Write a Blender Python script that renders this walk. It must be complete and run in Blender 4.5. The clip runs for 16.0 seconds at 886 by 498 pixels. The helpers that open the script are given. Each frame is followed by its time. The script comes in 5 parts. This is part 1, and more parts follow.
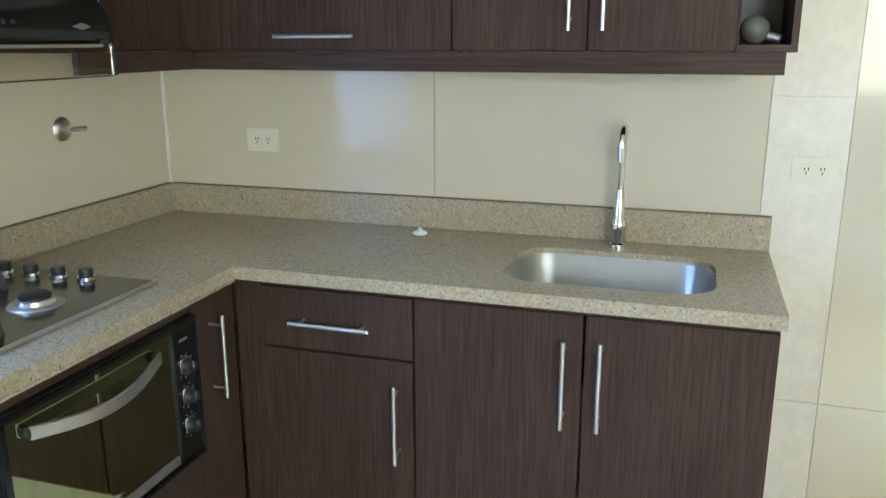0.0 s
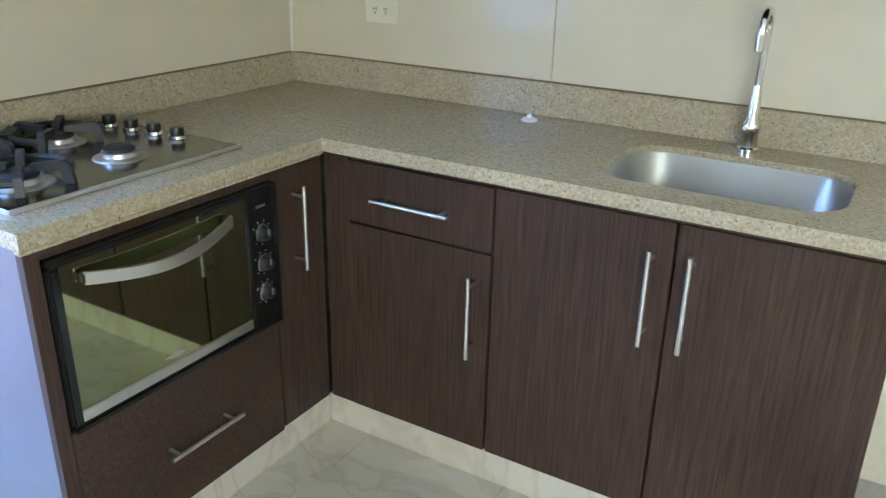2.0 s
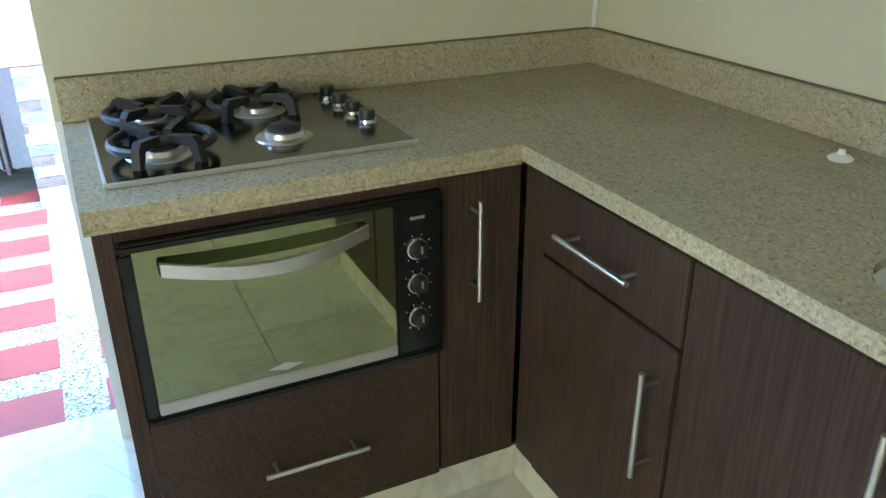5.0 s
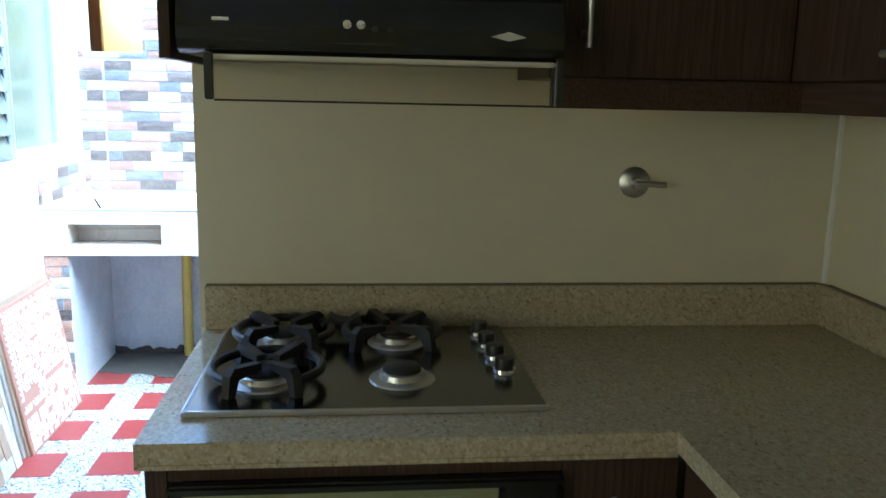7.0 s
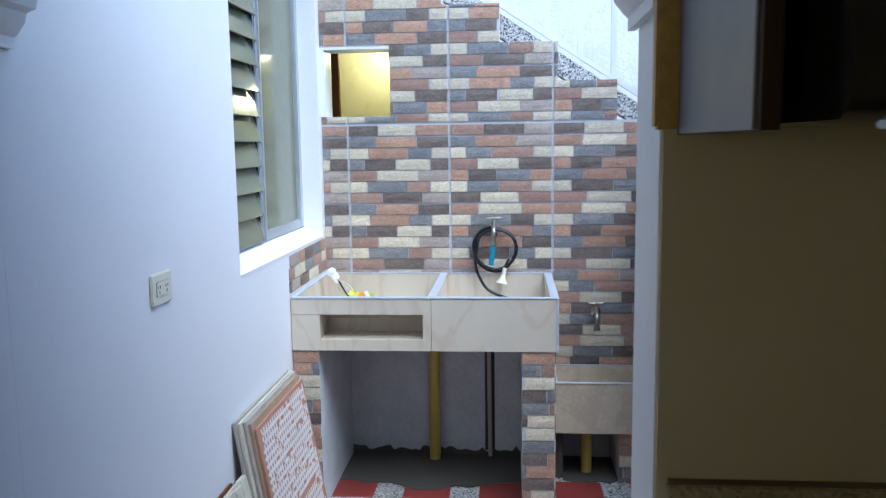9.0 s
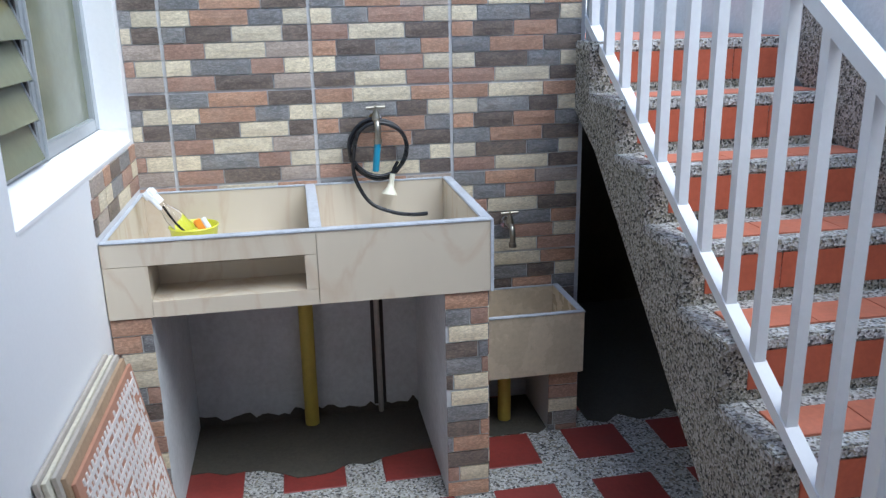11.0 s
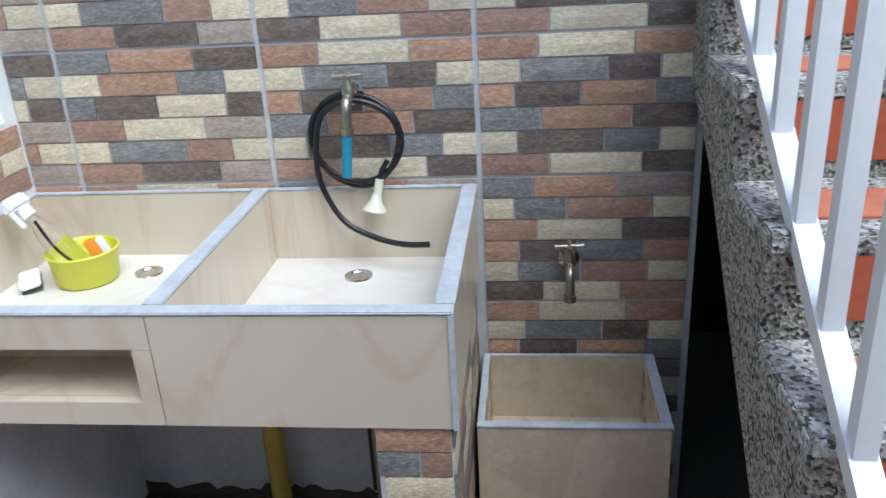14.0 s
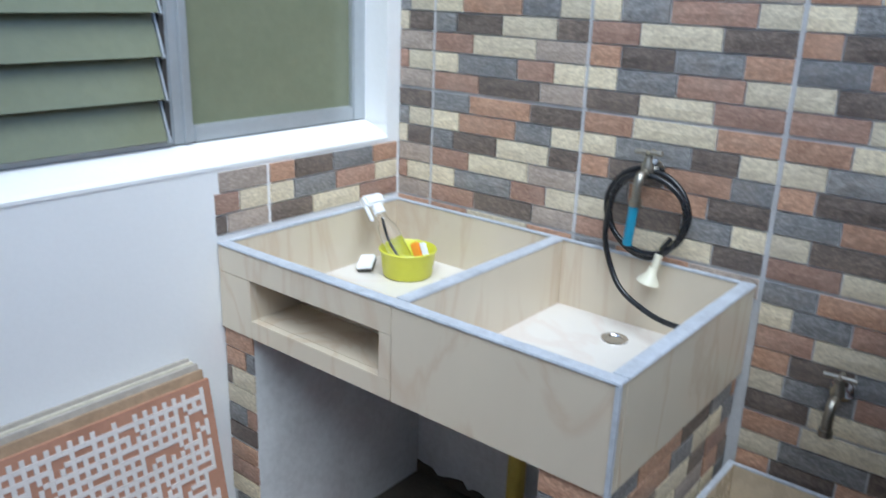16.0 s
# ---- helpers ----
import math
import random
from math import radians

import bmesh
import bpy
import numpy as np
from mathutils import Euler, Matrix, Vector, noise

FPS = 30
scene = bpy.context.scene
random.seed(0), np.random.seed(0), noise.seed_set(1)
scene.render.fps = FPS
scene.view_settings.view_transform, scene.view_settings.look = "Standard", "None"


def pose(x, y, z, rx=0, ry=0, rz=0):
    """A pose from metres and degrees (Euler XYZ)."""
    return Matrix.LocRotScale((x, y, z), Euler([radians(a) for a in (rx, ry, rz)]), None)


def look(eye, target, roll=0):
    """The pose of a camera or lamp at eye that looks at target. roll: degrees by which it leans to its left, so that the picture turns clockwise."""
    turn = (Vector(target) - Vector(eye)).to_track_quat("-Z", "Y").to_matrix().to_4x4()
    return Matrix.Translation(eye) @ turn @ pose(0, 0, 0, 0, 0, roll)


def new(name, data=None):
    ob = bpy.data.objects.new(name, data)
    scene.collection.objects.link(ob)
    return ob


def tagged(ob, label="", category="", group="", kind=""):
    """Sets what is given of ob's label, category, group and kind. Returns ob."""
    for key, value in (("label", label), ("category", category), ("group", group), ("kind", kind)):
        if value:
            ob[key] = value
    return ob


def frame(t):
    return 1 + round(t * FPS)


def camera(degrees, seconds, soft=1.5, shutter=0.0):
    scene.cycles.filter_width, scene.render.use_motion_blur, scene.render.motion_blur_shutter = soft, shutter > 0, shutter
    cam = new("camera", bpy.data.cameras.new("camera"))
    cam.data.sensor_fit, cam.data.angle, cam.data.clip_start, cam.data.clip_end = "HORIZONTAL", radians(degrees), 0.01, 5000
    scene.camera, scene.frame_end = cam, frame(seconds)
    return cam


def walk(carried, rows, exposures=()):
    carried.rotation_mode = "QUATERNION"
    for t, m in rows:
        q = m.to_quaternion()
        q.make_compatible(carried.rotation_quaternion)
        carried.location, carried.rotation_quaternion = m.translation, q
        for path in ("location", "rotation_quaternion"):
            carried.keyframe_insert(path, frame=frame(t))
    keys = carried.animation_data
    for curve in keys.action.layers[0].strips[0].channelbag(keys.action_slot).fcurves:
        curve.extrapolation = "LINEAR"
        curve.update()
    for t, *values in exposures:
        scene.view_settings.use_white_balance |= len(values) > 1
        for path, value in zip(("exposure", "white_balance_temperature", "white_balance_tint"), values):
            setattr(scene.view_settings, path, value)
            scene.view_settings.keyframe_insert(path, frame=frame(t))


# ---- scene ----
cam = camera(57.7, 16.0, soft=1.3, shutter=0.25)
METRES, EYE, TILT, LEAN, TURN = 5.3, 1.5, 0.0, 0.0, 17.3
PATH = [
    (0, (0.065, 1.407, 1.494), (-0.511, 3.255, 0.989), -0.1),
    (0.5, (0.064, 1.418, 1.464), (-0.493, 3.232, 0.833), -0.3),
    (1, (0.113, 1.477, 1.449), (-0.535, 3.233, 0.745), -0.8),
    (1.5, (0.193, 1.541, 1.44), (-0.625, 3.211, 0.702), 0.4),
    (2, (0.235, 1.625, 1.43), (-0.711, 3.218, 0.679), 1.2),
    (2.5, (0.235, 1.739, 1.425), (-0.852, 3.229, 0.653), 1.7),
    (3, (0.26, 1.841, 1.422), (-0.93, 3.238, 0.627), 0.5),
    (3.2, (0.291, 1.89, 1.42), (-0.982, 3.205, 0.614), 0.2),
    (5.3, (0.278, 2.513, 1.408), (-1.443, 3.153, 0.617), 0.0),
    (5.5, (0.303, 2.594, 1.416), (-1.476, 3.118, 0.669), 0.4),
    (6, (0.281, 2.693, 1.397), (-1.572, 3.017, 0.715), 0.8),
    (6.5, (0.176, 2.707, 1.42), (-1.75, 2.94, 0.934), 1.3),
    (7, (0.074, 2.717, 1.429), (-1.879, 2.929, 1.05), 1.3),
    (7.5, (-0.046, 2.692, 1.428), (-2.023, 2.595, 1.144), 1.1),
    (8, (-0.193, 2.589, 1.437), (-2.157, 2.324, 1.171), 1.9),
    (8.5, (-0.384, 2.35, 1.47), (-2.352, 2.092, 1.227), 0.8),
    (9, (-0.619, 2.166, 1.469), (-2.595, 1.996, 1.212), -0.8),
    (9.5, (-0.886, 2.001, 1.475), (-2.866, 1.963, 1.189), -1.0),
    (10, (-1.125, 1.828, 1.469), (-3.066, 2.038, 1.033), -0.6),
    (10.2, (-1.218, 1.761, 1.456), (-3.13, 2.08, 0.962), -1.2),
    (12.3, (-2.088, 1.956, 1.436), (-3.942, 2.269, 0.754), -1.6),
    (12.5, (-2.176, 1.957, 1.438), (-4.008, 2.31, 0.719), -1.3),
    (13, (-2.351, 2.138, 1.465), (-4.177, 2.477, 0.723), -0.6),
    (13.5, (-2.503, 2.309, 1.452), (-4.342, 2.515, 0.694), -1.7),
    (14, (-2.604, 2.469, 1.435), (-4.438, 2.248, 0.669), -3.3),
    (14.5, (-2.641, 2.591, 1.429), (-4.411, 2.123, 0.625), 0.1),
    (15, (-2.612, 2.693, 1.428), (-4.281, 1.993, 0.578), 0.6),
    (15.5, (-2.588, 2.781, 1.429), (-4.188, 1.898, 0.616), 0.9),
    (16, (-2.612, 2.839, 1.468), (-4.096, 1.651, 0.849), 1.9),
]
EXPOSURES = [(0.0, 4.42, 4430, 8), (3.2, 4.52, 4450, 7), (5.3, 4.05, 4600, -3), (6.0, 3.5, 4650, -3), (7.0, 2.9, 4800, 0), (7.5, 2.05, 5100, 5), (8.0, 1.4, 5300, 7), (10.0, 1.0, 5900, 8), (12.5, 1.0, 6350, 8), (16.0, 0.83, 6050, 5)]
SKY, SUN, KITCHEN_FILL = 0.15, 2.0, 5.0
walk(cam, [(t, look(eye, target, roll)) for t, eye, target, roll in PATH], EXPOSURES)

# ---- world, sun, large lights ----
world = bpy.data.worlds.new("overcast_sky")
scene.world = world
world.use_nodes = True
wn = world.node_tree
sky = wn.nodes.new("ShaderNodeTexSky")
sky.sky_type, sky.sun_disc = "NISHITA", False
sky.sun_elevation, sky.sun_rotation = radians(57.5), radians(44)
sky.dust_density, sky.ozone_density = 1.0, 1.0
wn.links.new(sky.outputs[0], wn.nodes["Background"].inputs[0])
wn.nodes["Background"].inputs[1].default_value = SKY


def lamp(name, kind, m, energy, colour, **extra):
    data = bpy.data.lights.new(name, kind)
    data.energy, data.color = energy, colour
    for key, value in extra.items():
        if key == "size":
            data.size = value
        elif key == "size_y":
            data.shape, data.size_y = "RECTANGLE", value
        elif key == "angle":
            data.angle = value
        elif key == "radius":
            data.shadow_soft_size = value
    ob = new(name, data)
    ob.matrix_world = m
    return ob


lamp("sun", "SUN", look((0, 0, 6), (-0.44, -0.46, 5.0)), SUN, (0.88, 0.95, 1.0), angle=radians(50))
# unseen warm area lamp, added to light the kitchen from the south side
lamp("kitchen_fill_light", "AREA", look((1.9, -1.15, 1.6), (-0.9, 3.6, 0.9)), KITCHEN_FILL, (1.0, 0.73, 0.29), size=2.0, size_y=1.1)


# ---- materials ----
def nodes_of(name):
    m = bpy.data.materials.new(name)
    m.use_nodes = True
    nt = m.node_tree
    return m, nt, nt.nodes["Principled BSDF"]


def coords(nt, scale=(1, 1, 1)):
    g = nt.nodes.new("ShaderNodeNewGeometry")
    mp = nt.nodes.new("ShaderNodeMapping")
    mp.inputs["Scale"].default_value = scale
    nt.links.new(g.outputs["Position"], mp.inputs["Vector"])
    return mp.outputs[0]


def noise_of(nt, vec, scale, detail=4, rough=0.6):
    n = nt.nodes.new("ShaderNodeTexNoise")
    n.inputs["Scale"].default_value, n.inputs["Detail"].default_value, n.inputs["Roughness"].default_value = scale, detail, rough
    nt.links.new(vec, n.inputs["Vector"])
    return n.outputs["Fac"]


def ramp_of(nt, fac, stops, constant=False):
    r = nt.nodes.new("ShaderNodeValToRGB")
    if constant:
        r.color_ramp.interpolation = "CONSTANT"
    els = r.color_ramp.elements
    while len(els) < len(stops):
        els.new(0.5)
    for e, (p, c) in zip(els, stops):
        e.position, e.color = p, (*c, 1)
    nt.links.new(fac, r.inputs[0])
    return r.outputs[0]


def mix_of(nt, a, b, fac, mode="MIX"):
    m = nt.nodes.new("ShaderNodeMix")
    m.data_type, m.blend_type = "RGBA", mode
    if isinstance(fac, float):
        m.inputs[0].default_value = fac
    else:
        nt.links.new(fac, m.inputs[0])
    for s, v in ((6, a), (7, b)):
        if isinstance(v, tuple):
            m.inputs[s].default_value = (*v, 1)
        else:
            nt.links.new(v, m.inputs[s])
    return m.outputs[2]


def bump_of(nt, bsdf, height, strength=0.3, distance=0.003):
    b = nt.nodes.new("ShaderNodeBump")
    b.inputs["Strength"].default_value, b.inputs["Distance"].default_value = strength, distance
    nt.links.new(height, b.inputs["Height"])
    nt.links.new(b.outputs[0], bsdf.inputs["Normal"])


def plain(name, colour, rough=0.5, metal=0.0, vary=0.12, scale=6.0, fine=60.0, bump=0.1, distance=0.002, coat=0.0):
    """Paint, plaster, metal or plastic with stains and fine grain."""
    m, nt, p = nodes_of(name)
    v = coords(nt)
    big, small = noise_of(nt, v, scale, 5), noise_of(nt, v, fine, 3)
    lo, hi = tuple(c * (1 - vary) for c in colour), tuple(min(1, c * (1 + vary * 0.6)) for c in colour)
    a = ramp_of(nt, big, [(0.3, lo), (0.7, hi)])
    nt.links.new(mix_of(nt, a, ramp_of(nt, small, [(0.35, lo), (0.65, hi)]), 0.35), p.inputs["Base Color"])
    rr = ramp_of(nt, big, [(0.3, (max(0.02, rough * 0.8),) * 3), (0.7, (min(1, rough * 1.15),) * 3)])
    nt.links.new(rr, p.inputs["Roughness"])
    p.inputs["Metallic"].default_value = metal
    p.inputs["Coat Weight"].default_value = coat
    if bump:
        bump_of(nt, p, small, bump, distance)
    return m


def wood(name, lo, hi, axis, rough=0.42):
    """Dark laminate with a fine straight grain along one axis."""
    m, nt, p = nodes_of(name)
    s = [70, 70, 70]
    s[axis] = 2.2
    v = coords(nt, s)
    g = noise_of(nt, v, 2.2, 6, 0.65)
    big = noise_of(nt, coords(nt), 3.0, 3)
    c = ramp_of(nt, g, [(0.3, lo), (0.7, hi)])
    c = mix_of(nt, c, ramp_of(nt, big, [(0.3, (0.75, 0.75, 0.75)), (0.7, (1, 1, 1))]), 1.0, "MULTIPLY")
    nt.links.new(c, p.inputs["Base Color"])
    p.inputs["Roughness"].default_value = rough
    p.inputs["Specular IOR Level"].default_value = 0.18
    bump_of(nt, p, g, 0.12, 0.001)
    return m


def speckled(name, stops, scale, rough, bump=0.0, second=None, soft=0.0):
    """Granite or exposed aggregate: random chips of several colours."""
    m, nt, p = nodes_of(name)
    v = coords(nt)
    w = nt.nodes.new("ShaderNodeTexNoise")
    w.inputs["Scale"].default_value = scale * 0.8
    nt.links.new(v, w.inputs["Vector"])
    warp = nt.nodes.new("ShaderNodeVectorMath")
    warp.operation = "MULTIPLY_ADD"
    nt.links.new(w.outputs["Color"], warp.inputs[0])
    warp.inputs[1].default_value = (0.9 / scale,) * 3
    nt.links.new(v, warp.inputs[2])
    vo = nt.nodes.new("ShaderNodeTexVoronoi")
    vo.inputs["Scale"].default_value = scale
    nt.links.new(warp.outputs[0], vo.inputs["Vector"])
    sep = nt.nodes.new("ShaderNodeSeparateColor")
    nt.links.new(vo.outputs["Color"], sep.inputs[0])
    c = ramp_of(nt, sep.outputs[0], stops, constant=soft == 0)
    big = noise_of(nt, v, 2.5, 4)
    c = mix_of(nt, c, ramp_of(nt, big, [(0.3, (0.78, 0.78, 0.78)), (0.7, (1, 1, 1))]), 1.0, "MULTIPLY")
    if second:
        c = mix_of(nt, c, second, ramp_of(nt, noise_of(nt, v, scale * 0.25, 3), [(0.35, (0.3,) * 3), (0.7, (0.75,) * 3)]))
    nt.links.new(c, p.inputs["Base Color"])
    p.inputs["Roughness"].default_value = rough
    if bump:
        bump_of(nt, p, vo.outputs["Distance"], bump, 0.006)
    return m


def marble(name, base, vein, rough=0.22, scale=2.2, amount=0.6, coat=0.0):
    m, nt, p = nodes_of(name)
    v = coords(nt, (1, 1, 0.45))
    w = nt.nodes.new("ShaderNodeTexNoise")
    w.inputs["Scale"].default_value, w.inputs["Detail"].default_value = scale, 6
    w.inputs["Distortion"].default_value = 1.6
    nt.links.new(v, w.inputs["Vector"])
    veins = ramp_of(nt, w.outputs["Fac"], [(0.46, (0, 0, 0)), (0.5, (1, 1, 1)), (0.54, (0, 0, 0))])
    clouds = noise_of(nt, v, 5.0, 4)
    c = mix_of(nt, base, tuple(x * 0.86 for x in base), clouds)
    f = nt.nodes.new("ShaderNodeMath")
    f.operation = "MULTIPLY"
    nt.links.new(veins, f.inputs[0])
    f.inputs[1].default_value = amount
    nt.links.new(mix_of(nt, c, vein, f.outputs[0]), p.inputs["Base Color"])
    p.inputs["Roughness"].default_value = rough
    p.inputs["Coat Weight"].default_value = coat
    return m


def stone_brick(name, lo, hi):
    """A glazed tile printed like split stone; each piece has its own tone."""
    m, nt, p = nodes_of(name)
    v = coords(nt, (1, 1, 2.6))
    big, fine = noise_of(nt, v, 20, 6, 0.72), noise_of(nt, v, 85, 5, 0.75)
    c = ramp_of(nt, big, [(0.32, lo), (0.68, hi)])
    c = mix_of(nt, c, ramp_of(nt, fine, [(0.3, tuple(x * 0.35 for x in lo)), (0.47, lo), (0.62, tuple(min(0.9, x * 1.12) for x in hi))]), 0.55)
    c = mix_of(nt, c, (0.36, 0.29, 0.24), ramp_of(nt, noise_of(nt, coords(nt, (1, 1, 1.8)), 11, 5, 0.7), [(0.46, (0, 0, 0)), (0.76, (0.3, 0.3, 0.3))]))
    c = mix_of(nt, c, (0.7, 0.66, 0.6), ramp_of(nt, noise_of(nt, v, 130, 3, 0.8), [(0.64, (0, 0, 0)), (0.78, (0.35, 0.35, 0.35))]))
    oi = nt.nodes.new("ShaderNodeObjectInfo")
    t = ramp_of(nt, oi.outputs["Random"], [(0.0, (0.95, 0.95, 0.97)), (1.0, (1.28, 1.26, 1.23))])
    c = mix_of(nt, c, t, 1.0, "MULTIPLY")
    nt.links.new(c, p.inputs["Base Color"])
    p.inputs["Roughness"].default_value = 0.42
    bump_of(nt, p, fine, 0.35, 0.004)
    return m


def glass(name, colour, rough=0.02):
    m, nt, p = nodes_of(name)
    p.inputs["Base Color"].default_value = (*colour, 1)
    p.inputs["Transmission Weight"].default_value = 1.0
    p.inputs["Roughness"].default_value = rough
    p.inputs["IOR"].default_value = 1.3
    return m


M_TILE = plain("cream_wall_tile", (0.65, 0.605, 0.47), 0.09, vary=0.03, scale=2, fine=9, bump=0.02)
M_CREAM = plain("cream_paint", (0.72, 0.67, 0.52), 0.5, vary=0.05)
M_WHITE = plain("white_paint", (0.82, 0.82, 0.82), 0.55, vary=0.035, scale=3, fine=90, bump=0.12)
M_STUCCO = plain("white_stucco", (0.8, 0.8, 0.8), 0.8, vary=0.1, scale=8, fine=45, bump=0.6, distance=0.006)
M_PATCH = plain("smeared_cream_tile", (0.76, 0.72, 0.62), 0.35, vary=0.12, scale=9, fine=50, bump=0.3)
M_UNDER = plain("grey_white_plaster", (0.62, 0.64, 0.65), 0.8, vary=0.2, scale=7, fine=50, bump=0.3)
# raw cement under the tub; its dark tone also stands in for under-stairs shade
M_CEMENT_SHADE = plain("raw_cement_and_shade", (0.085, 0.076, 0.06), 0.9, vary=0.35, scale=14, fine=80, bump=0.6, distance=0.005)
M_OCHRE = plain("ochre_plaster", (0.5, 0.34, 0.12), 0.7, vary=0.3, scale=25, fine=90, bump=0.5)
M_WOOD = wood("dark_wenge_upright", (0.034, 0.0215, 0.016), (0.088, 0.056, 0.043), 2)
M_WOOD_Y = wood("dark_wenge_flat", (0.034, 0.0215, 0.016), (0.088, 0.056, 0.043), 0)
# grey whose lilac tint carries the bluish patio daylight on the end panel
M_CARCASS = plain("lilac_tinted_melamine", (0.15, 0.145, 0.185), 0.35, vary=0.03, bump=0.03)
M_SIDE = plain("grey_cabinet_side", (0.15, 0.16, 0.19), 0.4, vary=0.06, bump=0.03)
M_SPLASH_LINE = plain("brown_line", (0.17, 0.14, 0.1), 0.6, vary=0.2, bump=0)
M_GRANITE = speckled("beige_granite", [(0.0, (0.47, 0.41, 0.285)), (0.3, (0.37, 0.32, 0.21)), (0.52, (0.59, 0.525, 0.385)), (0.78, (0.28, 0.24, 0.155)), (0.88, (0.43, 0.37, 0.25)), (0.96, (0.15, 0.125, 0.085))], 210, 0.13, second=(0.41, 0.36, 0.25))
M_AGG = speckled("washed_aggregate", [(0.0, (0.5, 0.5, 0.48)), (0.26, (0.09, 0.09, 0.09)), (0.38, (0.62, 0.62, 0.6)), (0.6, (0.27, 0.26, 0.24)), (0.74, (0.74, 0.74, 0.73)), (0.88, (0.36, 0.33, 0.26))], 150, 0.6, bump=0.7)
# darker, warmer copy of the aggregate for the flight's sides and the curb
M_AGGD = speckled("darker_aggregate", [(0.0, (0.38, 0.36, 0.31)), (0.22, (0.06, 0.06, 0.055)), (0.38, (0.5, 0.48, 0.42)), (0.6, (0.19, 0.18, 0.15)), (0.74, (0.6, 0.58, 0.54)), (0.88, (0.3, 0.27, 0.2))], 170, 0.75, bump=0.8)
M_RED = plain("red_cement_tile", (0.27, 0.045, 0.038), 0.45, vary=0.25, scale=9, fine=70)
M_TERRA = plain("terracotta_tile", (0.5, 0.125, 0.065), 0.4, vary=0.2, scale=8, fine=60)
# treads take a paler terracotta than the risers
M_TERRA_T = plain("pale_terracotta", (0.6, 0.2, 0.12), 0.5, vary=0.2, scale=10, fine=60)
M_FLOOR = marble("pale_floor_tile", (0.66, 0.63, 0.54), (0.42, 0.39, 0.32), 0.12, 3.0, 0.45)
M_GROUT = plain("grey_grout", (0.57, 0.57, 0.58), 0.9, vary=0.15, fine=120, bump=0.3)
M_TUB = marble("cream_marble_tile", (0.66, 0.58, 0.46), (0.5, 0.36, 0.25), 0.22, 2.6, 0.4)
M_TUB_IN = marble("pale_basin_tile", (0.74, 0.7, 0.65), (0.62, 0.49, 0.43), 0.15, 2.2, 0.35)
M_SMALL = plain("sand_travertine_tile", (0.6, 0.5, 0.37), 0.28, vary=0.16, scale=11, fine=60, bump=0.03)
M_TRIM = plain("grey_edge_trim", (0.5, 0.53, 0.58), 0.35, vary=0.25, scale=20, fine=90)
M_STEEL = plain("brushed_steel", (0.68, 0.68, 0.68), 0.38, 1.0, vary=0.04, fine=200, bump=0)
M_SINK = plain("sink_steel", (0.46, 0.48, 0.5), 0.36, 1.0, vary=0.1, fine=160, bump=0.05)
M_CHROME = plain("chrome", (0.75, 0.75, 0.76), 0.08, 1.0, vary=0.04, bump=0)
M_HOB = plain("hob_steel", (0.17, 0.175, 0.18), 0.18, 1.0, vary=0.08, fine=140, bump=0.04)
M_IRON = plain("cast_iron", (0.02, 0.021, 0.025), 0.5, vary=0.2, bump=0.2)
M_BLACK = plain("black_enamel", (0.009, 0.01, 0.011), 0.15, vary=0.1, bump=0)
M_BLACKP = plain("black_plastic", (0.018, 0.018, 0.019), 0.35, vary=0.1, bump=0.03)
M_OVENGL = plain("mirrored_oven_glass", (0.38, 0.41, 0.24), 0.03, 1.0, vary=0.05, scale=2, bump=0)
M_BURN = plain("burner_alloy", (0.55, 0.55, 0.55), 0.35, 0.9, vary=0.12)
M_IVORY = plain("ivory_plastic", (0.75, 0.72, 0.58), 0.35, vary=0.04, bump=0)
M_SLOT = plain("dark_slot", (0.05, 0.045, 0.04), 0.6, vary=0.1, bump=0)
M_RAIL = plain("white_enamel_rail", (0.82, 0.83, 0.84), 0.35, vary=0.05)
M_ALU = plain("grey_aluminium", (0.5, 0.53, 0.55), 0.4, 0.5, vary=0.08)
M_GLASS = glass("window_glass", (0.82, 0.9, 0.87))
M_FROST = plain("frosted_pane", (0.2, 0.215, 0.14), 0.14, vary=0.12, scale=3, fine=40, bump=0.05)
M_VISOR = glass("visor_glass", (0.9, 0.88, 0.82))
M_PIPE = plain("yellow_pvc", (0.55, 0.42, 0.08), 0.45, vary=0.15)
M_PIPED = plain("pale_grey_pipe", (0.45, 0.41, 0.36), 0.5, vary=0.2)
M_BRASS = plain("tarnished_brass", (0.42, 0.39, 0.33), 0.35, 0.9, vary=0.25, fine=90)
M_HOSE = plain("black_rubber_hose", (0.012, 0.013, 0.016), 0.3, vary=0.1, bump=0.05)
M_BLUE = plain("blue_pvc", (0.02, 0.26, 0.42), 0.4, vary=0.1)
M_BOWL = plain("lime_plastic", (0.62, 0.62, 0.05), 0.35, vary=0.06, bump=0)
M_CLEAR = glass("clear_plastic", (0.95, 0.95, 0.96), 0.08)
M_TRIGGER = plain("white_plastic", (0.8, 0.82, 0.85), 0.35, vary=0.04, bump=0)
M_ORANGE = plain("orange_wrapper", (0.85, 0.3, 0.03), 0.4, vary=0.06, bump=0)
M_CARD = plain("clay_board", (0.43, 0.22, 0.145), 0.75, vary=0.15, scale=10)
M_ADH = plain("dried_adhesive", (0.68, 0.63, 0.6), 0.85, vary=0.1)
M_EDGE = plain("board_edge", (0.42, 0.38, 0.33), 0.7, vary=0.2, scale=20)
M_PALE = plain("pale_relief_tile", (0.6, 0.56, 0.45), 0.6, vary=0.25, scale=22, fine=90, bump=0.4)
